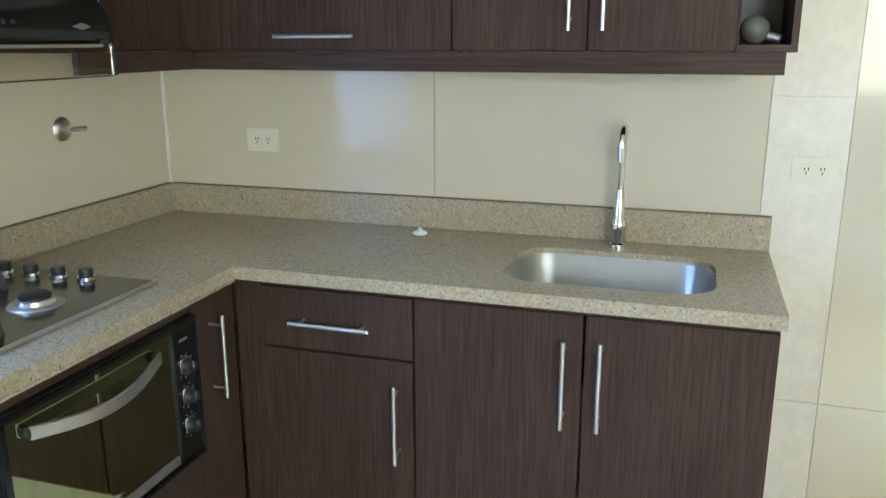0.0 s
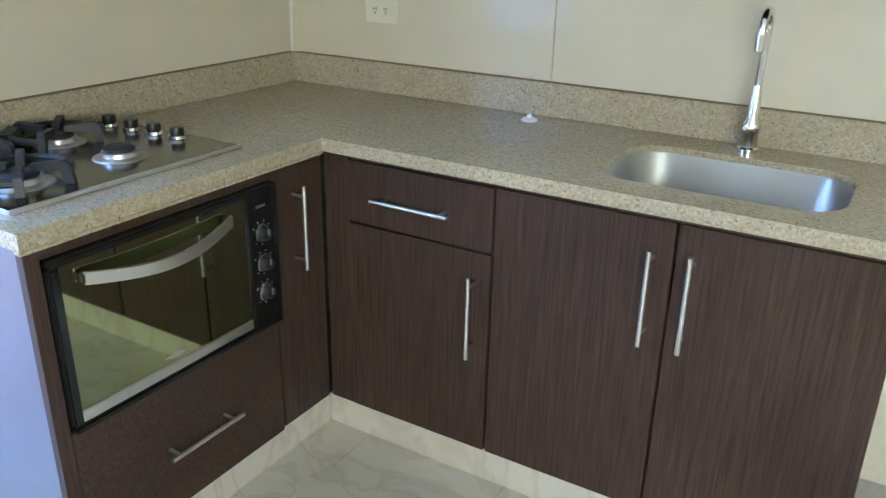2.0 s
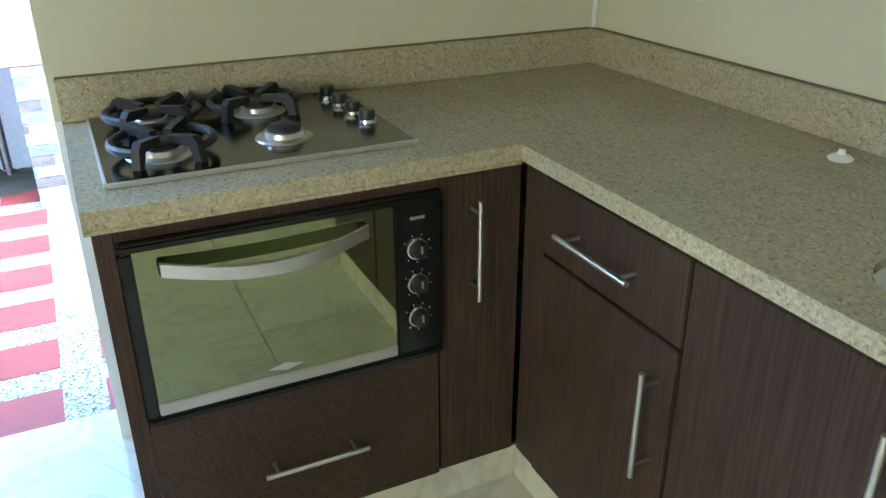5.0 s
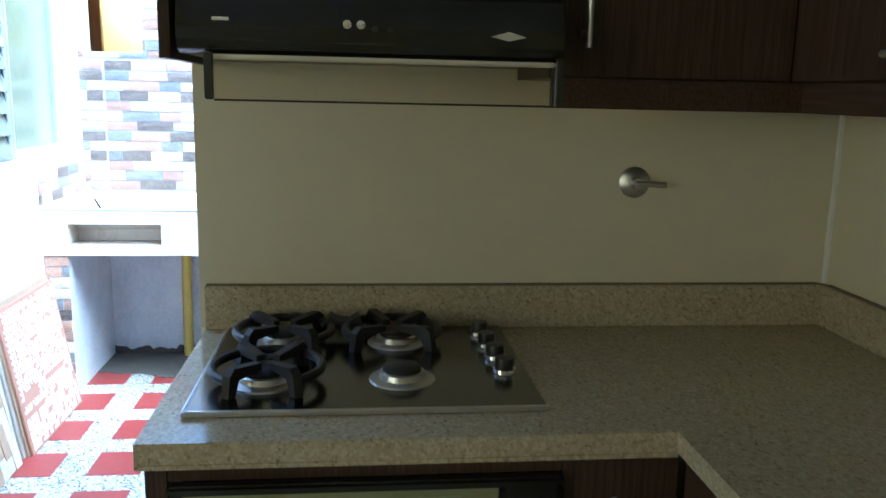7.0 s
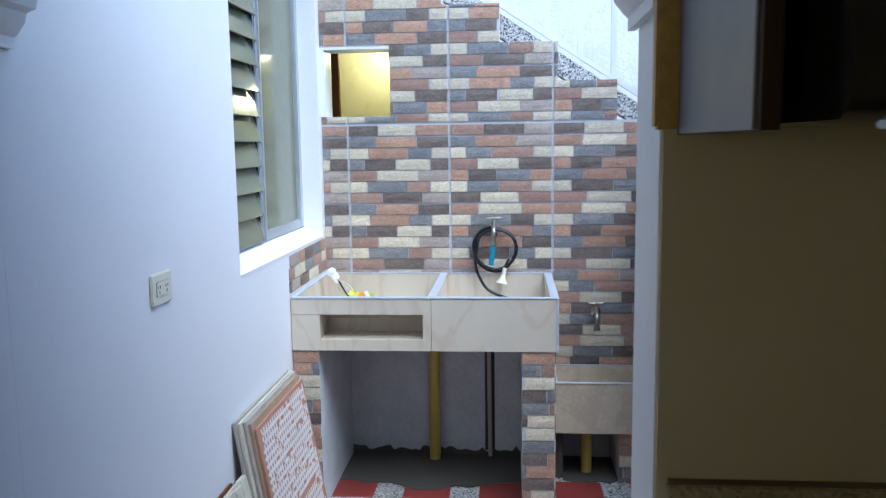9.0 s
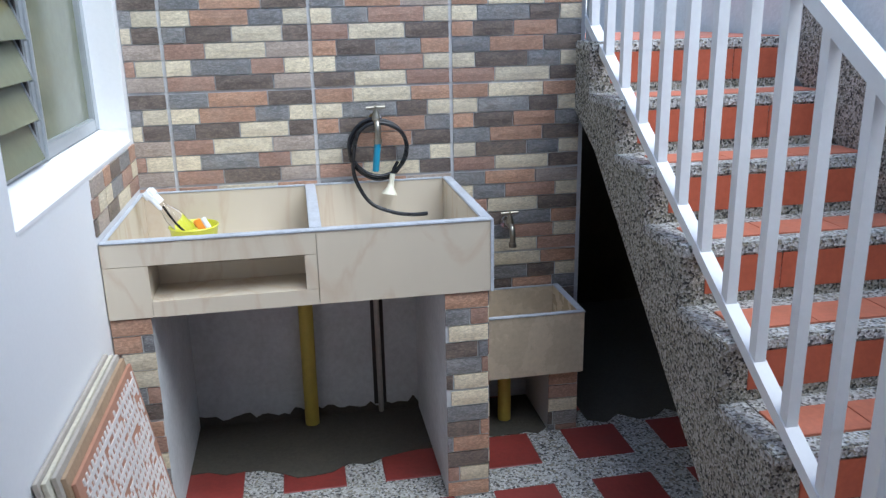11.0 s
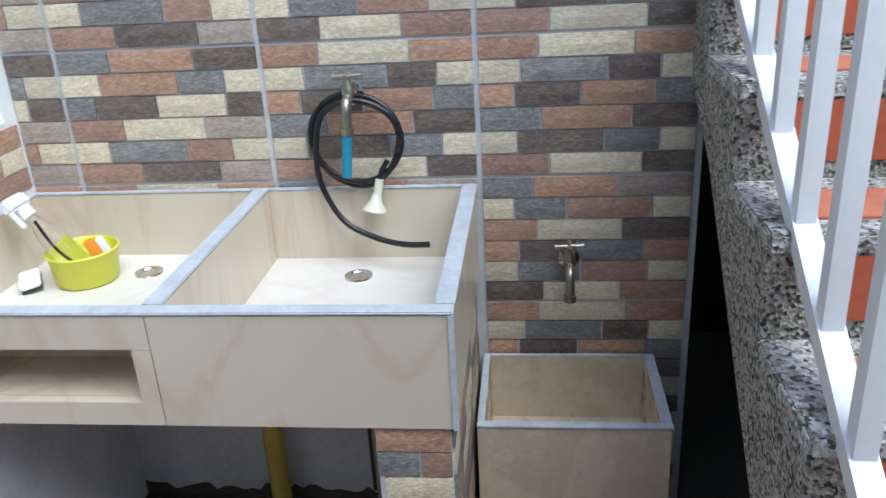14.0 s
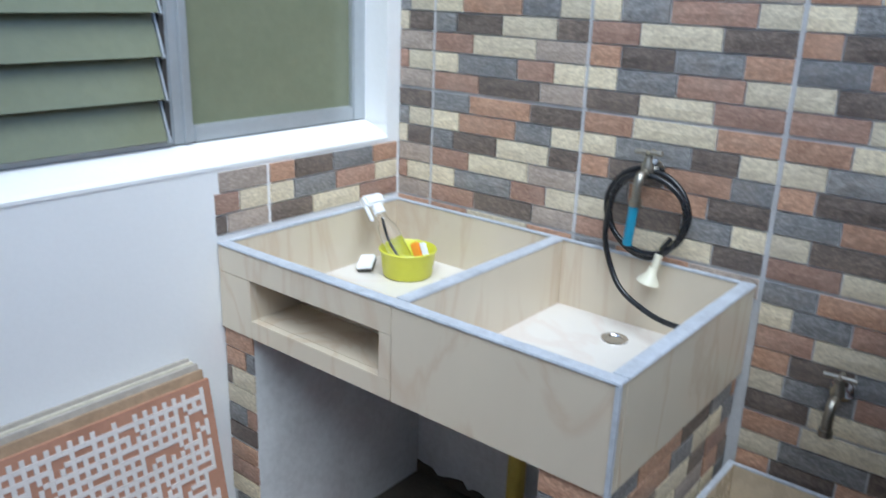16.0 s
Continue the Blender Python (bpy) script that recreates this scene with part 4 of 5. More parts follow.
pel = thing("light_valance", (-0.6, 3.6, 1.42), "dark wenge pelmet board under the wall cabinets", "panel")
part("board", boxed(-1.385, 0.262, UY + 0.012, UY + 0.03, 1.408, 1.4615), M_WOOD_Y, pel)
part("board", boxed(-1.405, -1.387, 3.068, UY + 0.03, 1.408, 1.4615), M_WOOD_Y, pel)
hcab = thing("wall_cabinet", (-1.55, 2.75, 1.6), "dark wenge wall cabinet above the extractor hood", "cabinet", "wall cabinets")
part("side", boxed(XH + 0.013, UX + 0.04, 2.385, 2.403, 1.478, UT), M_WOOD, hcab)
part("side_face", boxed(XH + 0.035, UX + 0.03, 2.3815, 2.3845, 1.479, UT), M_SIDE, hcab, "dark blue-grey outer side")
part("carcass", boxed(XH + 0.013, UX, 2.4035, 3.065, 1.612, UT), M_WOOD, hcab)
part("shelf_edge", boxed(UX + 0.0005, UX + 0.03, 2.4035, 2.47, 1.615, 1.632), M_WOOD, hcab)
d = part("door", boxed(UX, UX + 0.018, 2.4745, 3.06, 1.64, UT, bevel=0.002), M_WOOD, hcab)
upper("dark wenge corner wall cabinet", (-1.55, 3.3, 1.46), (XH + 0.013, UX - 0.02, 3.068, YS - 0.013, 1.462, UT), [(UX - 0.019, UX - 0.001, 3.07, 3.53, 1.466, UT)], [[((UX - 0.001, 3.125, 1.515), (UX - 0.001, 3.125, 1.75))]], (1, 0, 0))

# ---- outlets and valve ----
def outlet(x, z, y, out, w=0.122, h=0.078, label="ivory double wall socket", horizontal=True):
    o = thing("wall_socket", (x, y, z), label, "socket", "wall sockets")
    s = 1 if out > 0 else -1
    part("plate", boxed(x - w / 2, x + w / 2, min(y, y + s * 0.008), max(y, y + s * 0.008), z - h / 2, z + h / 2, bevel=0.003), M_IVORY, o)
    yy = y + s * 0.008
    part("insert", boxed(x - w * 0.31, x + w * 0.31, min(yy, yy + s * 0.002), max(yy, yy + s * 0.002), z - h * 0.24, z + h * 0.24, bevel=0.001), M_IVORY, o)
    yy += s * 0.002
    for cx in (-0.021, 0.021):
        for dx, dz in ((-0.005, 0.005), (0.005, 0.005), (0, -0.007)):
            part("slot", boxed(x + cx + dx - 0.0015, x + cx + dx + 0.0015, min(yy, yy + s * 0.0006), max(yy, yy + s * 0.0006), z + dz - 0.004, z + dz + 0.004), M_SLOT, o)
    return o


outlet(-1.332, 1.164, YS - 0.012, -1, label="ivory double wall socket on cream tiles")
outlet(0.392, 1.137, YS - 0.009, -1, label="ivory double wall socket on smeared cream tiles")
outlet(-2.53, 1.124, YW, 1, w=0.115, h=0.08, label="ivory wall switch plate on the white patio wall")
vl = thing("gas_valve", (XH + 0.012, 3.351, 1.239), "chrome wall valve with a round flange and lever", "valve")
part("flange", lathe(bmesh.new(), [(0.036, 0), (0.036, 0.003), (0.03, 0.009), (0.014, 0.013), (0.012, 0.03), (0, 0.03)], (XH + 0.012, 3.351, 1.239), (1, 0, 0)), M_STEEL, vl, "", True)
part("lever", rodded((XH + 0.038, 3.345, 1.239), (XH + 0.042, 3.415, 1.236), 0.0065), M_STEEL, vl, "", True)

# ---- laundry tub ----
TX0, TX1, TY0, TY1, TZ0, TZ1 = XB + 0.012, -3.69, YW + 0.003, 2.345, 0.663, 0.872
T = 0.03
DY = 1.852
tub = thing("laundry_tub", (-4.0, 1.8, TZ0), "cream marble-tiled double laundry tub with grey metal edges", "laundry tub")
part("front", boxed(TX1 - T, TX1, DY, TY1, TZ0, TZ1, bevel=0.001), M_TUB, tub)
part("front_tile", boxed(TX1 - 0.02, TX1, TY0, DY - 0.0015, 0.809, TZ1, bevel=0.001), M_TUB, tub)
part("front_tile", boxed(TX1 - 0.02, TX1, TY0, 1.408, TZ0, 0.808, bevel=0.001), M_TUB, tub)
part("front_tile", boxed(TX1 - 0.02, TX1, 1.4085, DY - 0.0015, TZ0, 0.709, bevel=0.001), M_TUB, tub)
part("front_tile", boxed(TX1 - 0.02, TX1, 1.818, DY - 0.0015, 0.7095, 0.8085), M_TUB, tub)
part("niche_floor", boxed(TX1 - 0.15, TX1 - 0.0205, 1.40, 1.825, 0.70, 0.709), M_TUB, tub)
part("niche_roof", boxed(TX1 - 0.15, TX1 - 0.0205, 1.40, 1.825, 0.8085, 0.814), M_TUB, tub)
part("niche_back", boxed(TX1 - 0.155, TX1 - 0.15, 1.40, 1.825, 0.70, 0.81), M_TUB, tub)
part("niche_side", boxed(TX1 - 0.15, TX1 - 0.0205, 1.40, 1.407, 0.7095, 0.808), M_TUB, tub)
part("niche_side", boxed(TX1 - 0.15, TX1 - 0.0205, 1.8185, 1.825, 0.7095, 0.808), M_TUB, tub)
part("side", boxed(TX0, TX1 - T - 0.0005, TY1 - T, TY1, TZ0, TZ1, bevel=0.001), M_TUB, tub)
part("side", boxed(TX0, TX1 - 0.021, TY0, TY0 + 0.012, TZ0, TZ1), M_TUB, tub)
part("divider", boxed(TX0, TX1 - T - 0.0005, DY - 0.016, DY + 0.016, TZ0, TZ1), M_TUB, tub)
part("back", boxed(TX0, TX0 + 0.012, TY0 + 0.0125, DY - 0.0165, TZ0 + 0.03, TZ1), M_TUB, tub)
part("back", boxed(TX0, TX0 + 0.012, DY + 0.0165, TY1 - T - 0.0005, TZ0 + 0.03, TZ1), M_TUB, tub)
part("basin_floor", boxed(TX0, TX1 - T - 0.0005, DY + 0.0165, TY1 - T - 0.0005, TZ0, 0.705), M_TUB_IN, tub, "white tiled basin floor")
part("basin_floor", boxed(TX0, -3.93, TY0 + 0.0125, DY - 0.0165, TZ0, 0.718), M_TUB_IN, tub)
part("washboard", prism(bmesh.new(), [(TX1 - 0.022, TZ1 - 0.002), (-3.97, 0.7185), (-3.99, 0.7185), (-3.94, 0.7), (TX1 - 0.022, TZ1 - 0.03)], "y", TY0 + 0.0125, DY - 0.0165), M_TUB, tub, "sloping washboard slab")
for a in ((TX1 - 0.028, TX1 + 0.003, TY0, TY1 + 0.003), (TX0, TX1 - 0.0285, TY1 - 0.03, TY1 + 0.003), (TX0, TX1 - 0.0285, DY - 0.017, DY + 0.017), (TX0, TX0 + 0.014, TY0, DY - 0.0175), (TX0, TX0 + 0.014, DY + 0.0175, TY1 - 0.0305), (TX0 + 0.0145, TX1 - 0.0285, TY0, TY0 + 0.013)):
    part("edge_trim", boxed(*a, TZ1 + 0.0005, TZ1 + 0.006, bevel=0.002), M_TRIM, tub, "grey grouted metal edge")
part("edge_trim", boxed(TX1 - 0.006, TX1 + 0.003, TY1 - 0.006, TY1 + 0.003, TZ0, TZ1), M_TRIM, tub)
for y, z in ((1.6, 0.718), (2.085, 0.705)):
    part("drain", lathe(bmesh.new(), [(0.032, 0.0), (0.031, 0.004), (0.022, 0.004), (0.02, 0.001), (0, 0.001)], (-4.2, y, z)), M_CHROME, tub, "", True)
structure("tub_wall_left", boxed(TX0, TX1 - 0.012, TY0, 1.398, FP, TZ0 - 0.001), M_UNDER, "white plastered pier under the laundry tub", "pier")
structure("tub_wall_right", boxed(TX0, TX1 - 0.012, 2.206, TY1 - 0.012, FP, TZ0 - 0.001), M_UNDER, "white plastered pier under the laundry tub", "pier")
structure("plaster_under_tub", boxed(XB + 0.0005, XB + 0.011, 1.3985, 2.2055, FP, TZ0), M_UNDER, "patchy white plaster under the tub", "plaster")
# flat strip on the plaster; its dark colour gives the chase its depth
structure("chase_shade_strip", boxed(XB + 0.006, XB + 0.0125, 2.038, 2.084, FP + 0.03, TZ0 - 0.002), M_SLOT, "flat dark strip standing in for the shade of an open pipe chase", "chase")
# ragged raw cement under the tub
bm = bmesh.new()
rng = random.Random(4)
edge = [(-3.965 + 0.07 * rng.random() - 0.1 * abs(i / 14 - 0.5), 1.3985 + (2.2055 - 1.3985) * i / 14) for i in range(15)]
prism(bm, [(XB + 0.0115, 1.3985)] + edge + [(XB + 0.0115, 2.2055)], "z", FP - 0.002, FP + 0.0055)
rag = [(1.3985, FP + 0.005)] + [(1.3985 + (2.2055 - 1.3985) * i / 40, FP + 0.022 + 0.03 * rng.random() ** 2) for i in range(41)] + [(2.2055, FP + 0.005)]
prism(bm, rag, "x", XB + 0.0112, XB + 0.0155)
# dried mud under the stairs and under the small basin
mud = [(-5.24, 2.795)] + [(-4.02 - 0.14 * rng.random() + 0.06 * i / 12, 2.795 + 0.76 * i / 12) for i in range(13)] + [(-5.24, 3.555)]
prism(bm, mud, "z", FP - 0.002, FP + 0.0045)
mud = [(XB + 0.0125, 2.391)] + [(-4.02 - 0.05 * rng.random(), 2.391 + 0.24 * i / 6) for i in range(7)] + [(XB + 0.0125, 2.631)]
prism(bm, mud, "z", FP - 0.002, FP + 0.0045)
structure("cement_patch", bm, M_CEMENT_SHADE, "ragged raw cement and dried mud on the patio floor", "cement")
for nm, pts, r, mt, lb in (("waste_pipe", [(-4.265, 1.803, FP + 0.005), (-4.265, 1.805, 0.35), (-4.265, 1.81, TZ0)], 0.026, M_PIPE, "yellow PVC waste pipe under the laundry tub"),
                           ("water_pipe", [(-4.305, 2.062, FP + 0.005), (-4.305, 2.06, 0.35), (-4.305, 2.058, TZ0)], 0.010, M_PIPED, "thin pale water pipe in an open wall chase"),
                           ("waste_pipe", [(-4.15, 2.50, FP), (-4.15, 2.50, 0.12), (-4.15, 2.50, 0.215)], 0.024, M_PIPE, "yellow PVC waste pipe under the small basin")):
    tagged(link(nm, tube(pts, r, 16, 3), mt, True), lb, "pipe")

# ---- small basin ----
sb = thing("mop_basin", (-4.17, 2.55, 0.215), "small sand-coloured tiled mop basin with grey edges", "basin")
BX0, BX1, BY0, BY1, BZ0, BZ1 = XB + 0.012, -4.017, TY1 + 0.004, 2.75, 0.216, 0.438
for nm, a in (("front", (BX1 - 0.02, BX1, BY0, BY1, BZ0, BZ1)), ("side", (BX0, BX1 - 0.0205, BY1 - 0.02, BY1, BZ0, BZ1)), ("side", (BX0, BX1 - 0.0205, BY0, BY0 + 0.015, BZ0, BZ1)), ("back", (BX0, BX0 + 0.012, BY0 + 0.0155, BY1 - 0.0205, BZ0, BZ1)), ("basin_floor", (BX0 + 0.0125, BX1 - 0.0205, BY0 + 0.0155, BY1 - 0.0205, BZ0, 0.27))):
    part(nm, boxed(*a, bevel=0.001), M_SMALL, sb)
for a in ((BX1 - 0.018, BX1 + 0.003, BY0, BY1 + 0.003), (BX0, BX1 - 0.0185, BY1 - 0.02, BY1 + 0.003), (BX0, BX1 - 0.0185, BY0, BY0 + 0.015), (BX0, BX0 + 0.012, BY0 + 0.0155, BY1 - 0.0205)):
    part("edge_trim", boxed(*a, BZ1 + 0.0005, BZ1 + 0.005, bevel=0.0015), M_TRIM, sb)
structure("basin_pier", boxed(BX0, BX1 - 0.022, 2.632, BY1 - 0.012, FP, BZ0 - 0.001), M_GROUT, "small pier under the mop basin", "pier")
structure("basin_pier_inner", boxed(BX0, BX1 - 0.06, BY0, 2.39, FP, BZ0 - 0.001), M_CEMENT_SHADE, "raw cement pier under the mop basin", "pier")

# ---- wall taps, hose ----
def bib_tap(y, z, label):
    t = thing("wall_tap", (XB + 0.011, y, z), label, "tap", "wall taps")
    x = XB + 0.011
    part("rosette", lathe(bmesh.new(), [(0.025, 0), (0.024, 0.003), (0.012, 0.006), (0, 0.006)], (x, y, z), (1, 0, 0)), M_CHROME, t, "", True)
    part("body", rodded((x, y, z), (x + 0.062, y, z), 0.0095, 14), M_BRASS, t, "", True)
    part("spout", tube([(x + 0.055, y, z), (x + 0.075, y, z - 0.004), (x + 0.085, y, z - 0.025), (x + 0.086, y, z - 0.06)], 0.0105, 12), M_BRASS, t, "", True)
    part("collar", rodded((x + 0.086, y, z - 0.055), (x + 0.086, y, z - 0.07), 0.014, 14), M_BRASS, t, "", True)
    part("bonnet", lathe(bmesh.new(), [(0.014, 0), (0.014, 0.012), (0.01, 0.02), (0.008, 0.035), (0.0, 0.036)], (x + 0.045, y, z + 0.005)), M_BRASS, t, "", True)
    h = part("cross_handle", rodded((x + 0.045, y - 0.032, z + 0.044), (x + 0.045, y + 0.032, z + 0.046), 0.006, 10), M_BRASS, t, "", True)
    part("cross_bar", rodded((x + 0.02, y, z + 0.045), (x + 0.07, y, z + 0.045), 0.0055, 10), M_BRASS, h, "", True)
    return t


bib_tap(2.085, 1.088, "tarnished brass wall tap with cross handle and hose")
bib_tap(2.551, 0.695, "tarnished brass wall tap above the mop basin")
hz = tagged(link("connector_pipe", tube([(XB + 0.098, 2.083, 1.02), (XB + 0.096, 2.078, 0.97), (XB + 0.092, 2.073, 0.925)], 0.011, 12), M_BLUE, True), "short blue plastic pipe hanging from the tap", "pipe")
pts = []
for i in range(27):
    a = radians(95 + 360 * i / 12)
    f = i / 26
    pts.append((XB + 0.035 + 0.02 * f + 0.012 * math.sin(a * 0.5), 2.087 + (0.094 + 0.006 * math.sin(0.9 * i)) * math.cos(a) + 0.006 * f, 0.995 + (0.098 + 0.005 * math.cos(0.7 * i)) * math.sin(a) - 0.008 * f))
pts += [(XB + 0.06, 2.0, 0.93), (XB + 0.062, 2.02, 0.86), (XB + 0.07, 2.06, 0.805), (XB + 0.085, 2.13, 0.776), (XB + 0.10, 2.19, 0.768), (XB + 0.11, 2.245, 0.771)]
tagged(link("garden_hose", tube(pts, 0.0068, 10, 5), M_HOSE, True), "black rubber hose coiled over the wall tap", "hose")
sh = thing("shower_head", (XB + 0.06, 2.12, 0.84), "small ivory plastic shower rose hanging on the hose", "shower head")
part("stem", rodded((XB + 0.05, 2.135, 0.905), (XB + 0.055, 2.128, 0.868), 0.0095, 12), M_IVORY, sh, "", True)
part("rose", lathe(bmesh.new(), [(0.01, 0), (0.013, -0.015), (0.026, -0.034), (0.027, -0.038), (0, -0.038)], (XB + 0.056, 2.127, 0.872), (-0.15, 0.2, 1)), M_IVORY, sh, "", True)
part("feed", tube([(XB + 0.045, 2.155, 0.945), (XB + 0.048, 2.14, 0.92), (XB + 0.05, 2.135, 0.9)], 0.006, 8), M_HOSE, sh, "", True)

# ---- bowl, bottle, soap ----
BO = (-4.167, 1.473, 0.719)
bowl = tagged(link("plastic_bowl", lathe(bmesh.new(), [(0.0, 0.0), (0.062, 0.0), (0.067, 0.005), (0.075, 0.07), (0.079, 0.074), (0.076, 0.077), (0.072, 0.072), (0.063, 0.006), (0, 0.005)], BO, n=32), M_BOWL, True), "lime yellow plastic bowl standing in the tub", "bowl")
bo = thing("spray_bottle", (BO[0] + 0.01, BO[1] + 0.015, BO[2] + 0.008), "clear plastic spray bottle with white trigger in the bowl", "bottle")
ax = (-0.02, -0.62, 0.78)
ctr = (BO[0] + 0.015, BO[1] + 0.02, BO[2] + 0.012)
part("flask", lathe(bmesh.new(), [(0.0, 0), (0.026, 0.0), (0.028, 0.006), (0.028, 0.12), (0.024, 0.14), (0.014, 0.165), (0.013, 0.185), (0, 0.185)], ctr, ax, 20), M_CLEAR, bo, "", True)
A = Vector(ax).normalized()
C = Vector(ctr)
part("neck", rodded(C + A * 0.183, C + A * 0.21, 0.017, 16), M_TRIGGER, bo, "", True)
p = C + A * 0.222
m = Matrix.Translation(p) @ A.to_track_quat("Z", "X").to_matrix().to_4x4()
part("trigger_head", boxed(-0.014, 0.014, -0.04, 0.03, -0.014, 0.018, bevel=0.006, m=m), M_TRIGGER, bo, "", True)
part("lever", boxed(-0.006, 0.006, -0.042, -0.032, -0.055, -0.01, bevel=0.003, m=m), M_TRIGGER, bo)
part("dip_tube", tube([C + A * 0.17, C + A * 0.09 + Vector((0.006, -0.008, 0)), C + A * 0.02], 0.003, 6), M_HOSE, bo, "", True)
pk = thing("wrapper", (BO[0] - 0.02, BO[1] + 0.03, BO[2] + 0.01), "orange and white soap wrapper standing in the bowl", "wrapper")
mm = Matrix.Translation((BO[0] - 0.018, BO[1] + 0.024, BO[2] + 0.05)) @ Matrix.Rotation(radians(25), 4, "X") @ Matrix.Rotation(radians(20), 4, "Z")
part("sheet", boxed(-0.006, 0.006, -0.012, 0.012, -0.04, 0.042, bevel=0.003, m=mm), M_ORANGE, pk)
part("sheet", boxed(-0.007, 0.004, 0.0125, 0.03, -0.04, 0.036, bevel=0.003, m=mm), M_TRIGGER, pk)
sp = thing("scrub_pad", (-4.12, 1.372, 0.718), "white scrubbing pad with a dark underside in the tub", "pad")
mm = Matrix.Translation((-4.115, 1.368, 0.738)) @ Matrix.Rotation(radians(18), 4, "Y") @ Matrix.Rotation(radians(30), 4, "Z")
part("foam", boxed(-0.03, 0.03, -0.022, 0.022, -0.002, 0.012, bevel=0.004, m=mm), M_TRIGGER, sp)
part("scourer", boxed(-0.03, 0.03, -0.022, 0.022, -0.009, -0.0025, bevel=0.002, m=mm), M_SLOT, sp)

# ---- leaning boards ----
def lean(name, x0, x1, h, foot, off, thick, mat, label, cat, group):
    """A sheet that stands on the patio floor in a stack leaning on the white wall; returns the thing and its face matrix."""
    ang = math.asin(foot / h)
    t = thing(name, ((x0 + x1) / 2, YW + foot + off, FP), label, cat, group)
    m = Matrix.Translation(((x0 + x1) / 2, YW + 0.003 + foot + off, FP + 0.002)) @ Matrix.Rotation(ang, 4, "X")
    w = x1 - x0
    part("sheet", boxed(-w / 2, w / 2, 0.0, thick, 0.0, h, bevel=0.001, m=m), mat, t)
    return t, m, w


for i, (x0, x1, h) in enumerate(((-3.585, -2.975, 0.632), (-3.588, -2.985, 0.626), (-3.592, -3.005, 0.624), (-3.596, -3.02, 0.612))):
    lean("floor_tile_sheet", x0, x1, h, 0.1, 0.012 * i, 0.0095, (M_EDGE, M_PALE, M_EDGE, M_TAN)[i], "used clay tile sheet leaning on the white wall", "tile", "stacked tile sheets")
t, m, w = lean("floor_tile_sheet", -3.602, -3.03, 0.592, 0.1, 0.05, 0.009, M_CARD, "clay tile sheet with dried white adhesive grid on its back", "tile", "stacked tile sheets")
bm = bmesh.new()
rng = random.Random(11)
cells_x, cells_z = 22, 22
for i in range(cells_x):
    for j in range(cells_z):
        u, v = -w / 2 + 0.02 + i * (w - 0.04) / cells_x, 0.012 + j * 0.565 / cells_z
        band = noise.noise(Vector((u * 5, v * 9, 2.0)))
        if v < 0.13 and rng.random() < 0.75 or (v > 0.24 or band > 0.05) and rng.random() < 0.95 or abs(v - 0.175) < 0.012:
            du, dv = (w - 0.04) / cells_x, 0.565 / cells_z
            if rng.random() < 0.93:
                box(bm, u, u + du * 0.99, 0.009, 0.0112, v, v + dv * 0.42, m=m)
            if rng.random() < 0.93:
                box(bm, u, u + du * 0.42, 0.009, 0.0112, v + dv * 0.44, v + dv, m=m)
            if v < 0.13 and rng.random() < 0.7:
                box(bm, u + du * 0.3, u + du, 0.009, 0.0108, v + dv * 0.3, v + dv, m=m)
ad = part("adhesive", bm, M_ADH, t, "dried white adhesive ridges")
tagged(ad, kind="stuff")
for i, (x0, x1, h, f) in enumerate(((-2.93, -2.5, 0.46, 0.0), (-2.94, -2.515, 0.46, 0.013))):
    lean("wall_tile_sheet", x0, x1, h, 0.1, f, 0.009, M_DOORWOOD, "brown tile sheet leaning on the white wall", "tile", "stacked wall tiles")
t, m, w = lean("wall_tile_sheet", -2.96, -2.54, 0.475, 0.1, 0.03, 0.009, M_PALE, "pale split-stone relief tile leaning on the white wall", "tile", "stacked wall tiles")
rng = random.Random(5)
for i in range(8):
    u = -w / 2 + i * w / 8
    v = 0.0
    while v < 0.44:
        L = 0.06 + 0.09 * rng.random()
        e = min(v + L, 0.475 - 0.012 * rng.random())
        part("strip", boxed(u + 0.001, u + w / 8 - 0.001, 0.009, 0.0115 + 0.006 * rng.random(), v + 0.001, e, bevel=0.0008, m=m), M_TAN if rng.random() < 0.3 else M_PALE, t)
        v += L

# ---- kitchen floor tiles ----
me = slab_mesh("floor_tile", 0.447, 0.447, 0.0085, M_FLOOR, 0.0015)
for i in range(11):
    for j in range(11):
        piece("floor_tile", me, kf, (-1.656 + 0.45 * i, KY + 0.225 + 0.45 * j, -0.0085))
# red squares of the patio floor
me = slab_mesh("red_tile", 0.2, 0.2, 0.008, M_RED, 0.002)
for i in range(8):
    for j in range(7):
        x, y = -3.93 - 0.325 + 0.325 * i, 1.475 + 0.325 * j
        if y < 3.6:
            piece("red_tile", me, pf, (x, y, FP - 0.005))

# ---- stone-look brick tiles ----
# three printed panels of six rows: tone and share of the width
PANELS = {
    "p": ("s27o41d32", "c20o39s23c18", "s16d31c34d19", "r28c41g31", "c18s40r23c19", "r33d40g27"),
    "q": ("o28c42o30", "c20s39d23c18", "o17d30o33s20", "s29o41d30", "c18d40s25c17", "r33c42d25"),
    "r": ("s25o40g35", "c16s25r40c19", "r27c40d33", "o18d28s32o22", "c17s31r32c20", "d30c37r33"),
}
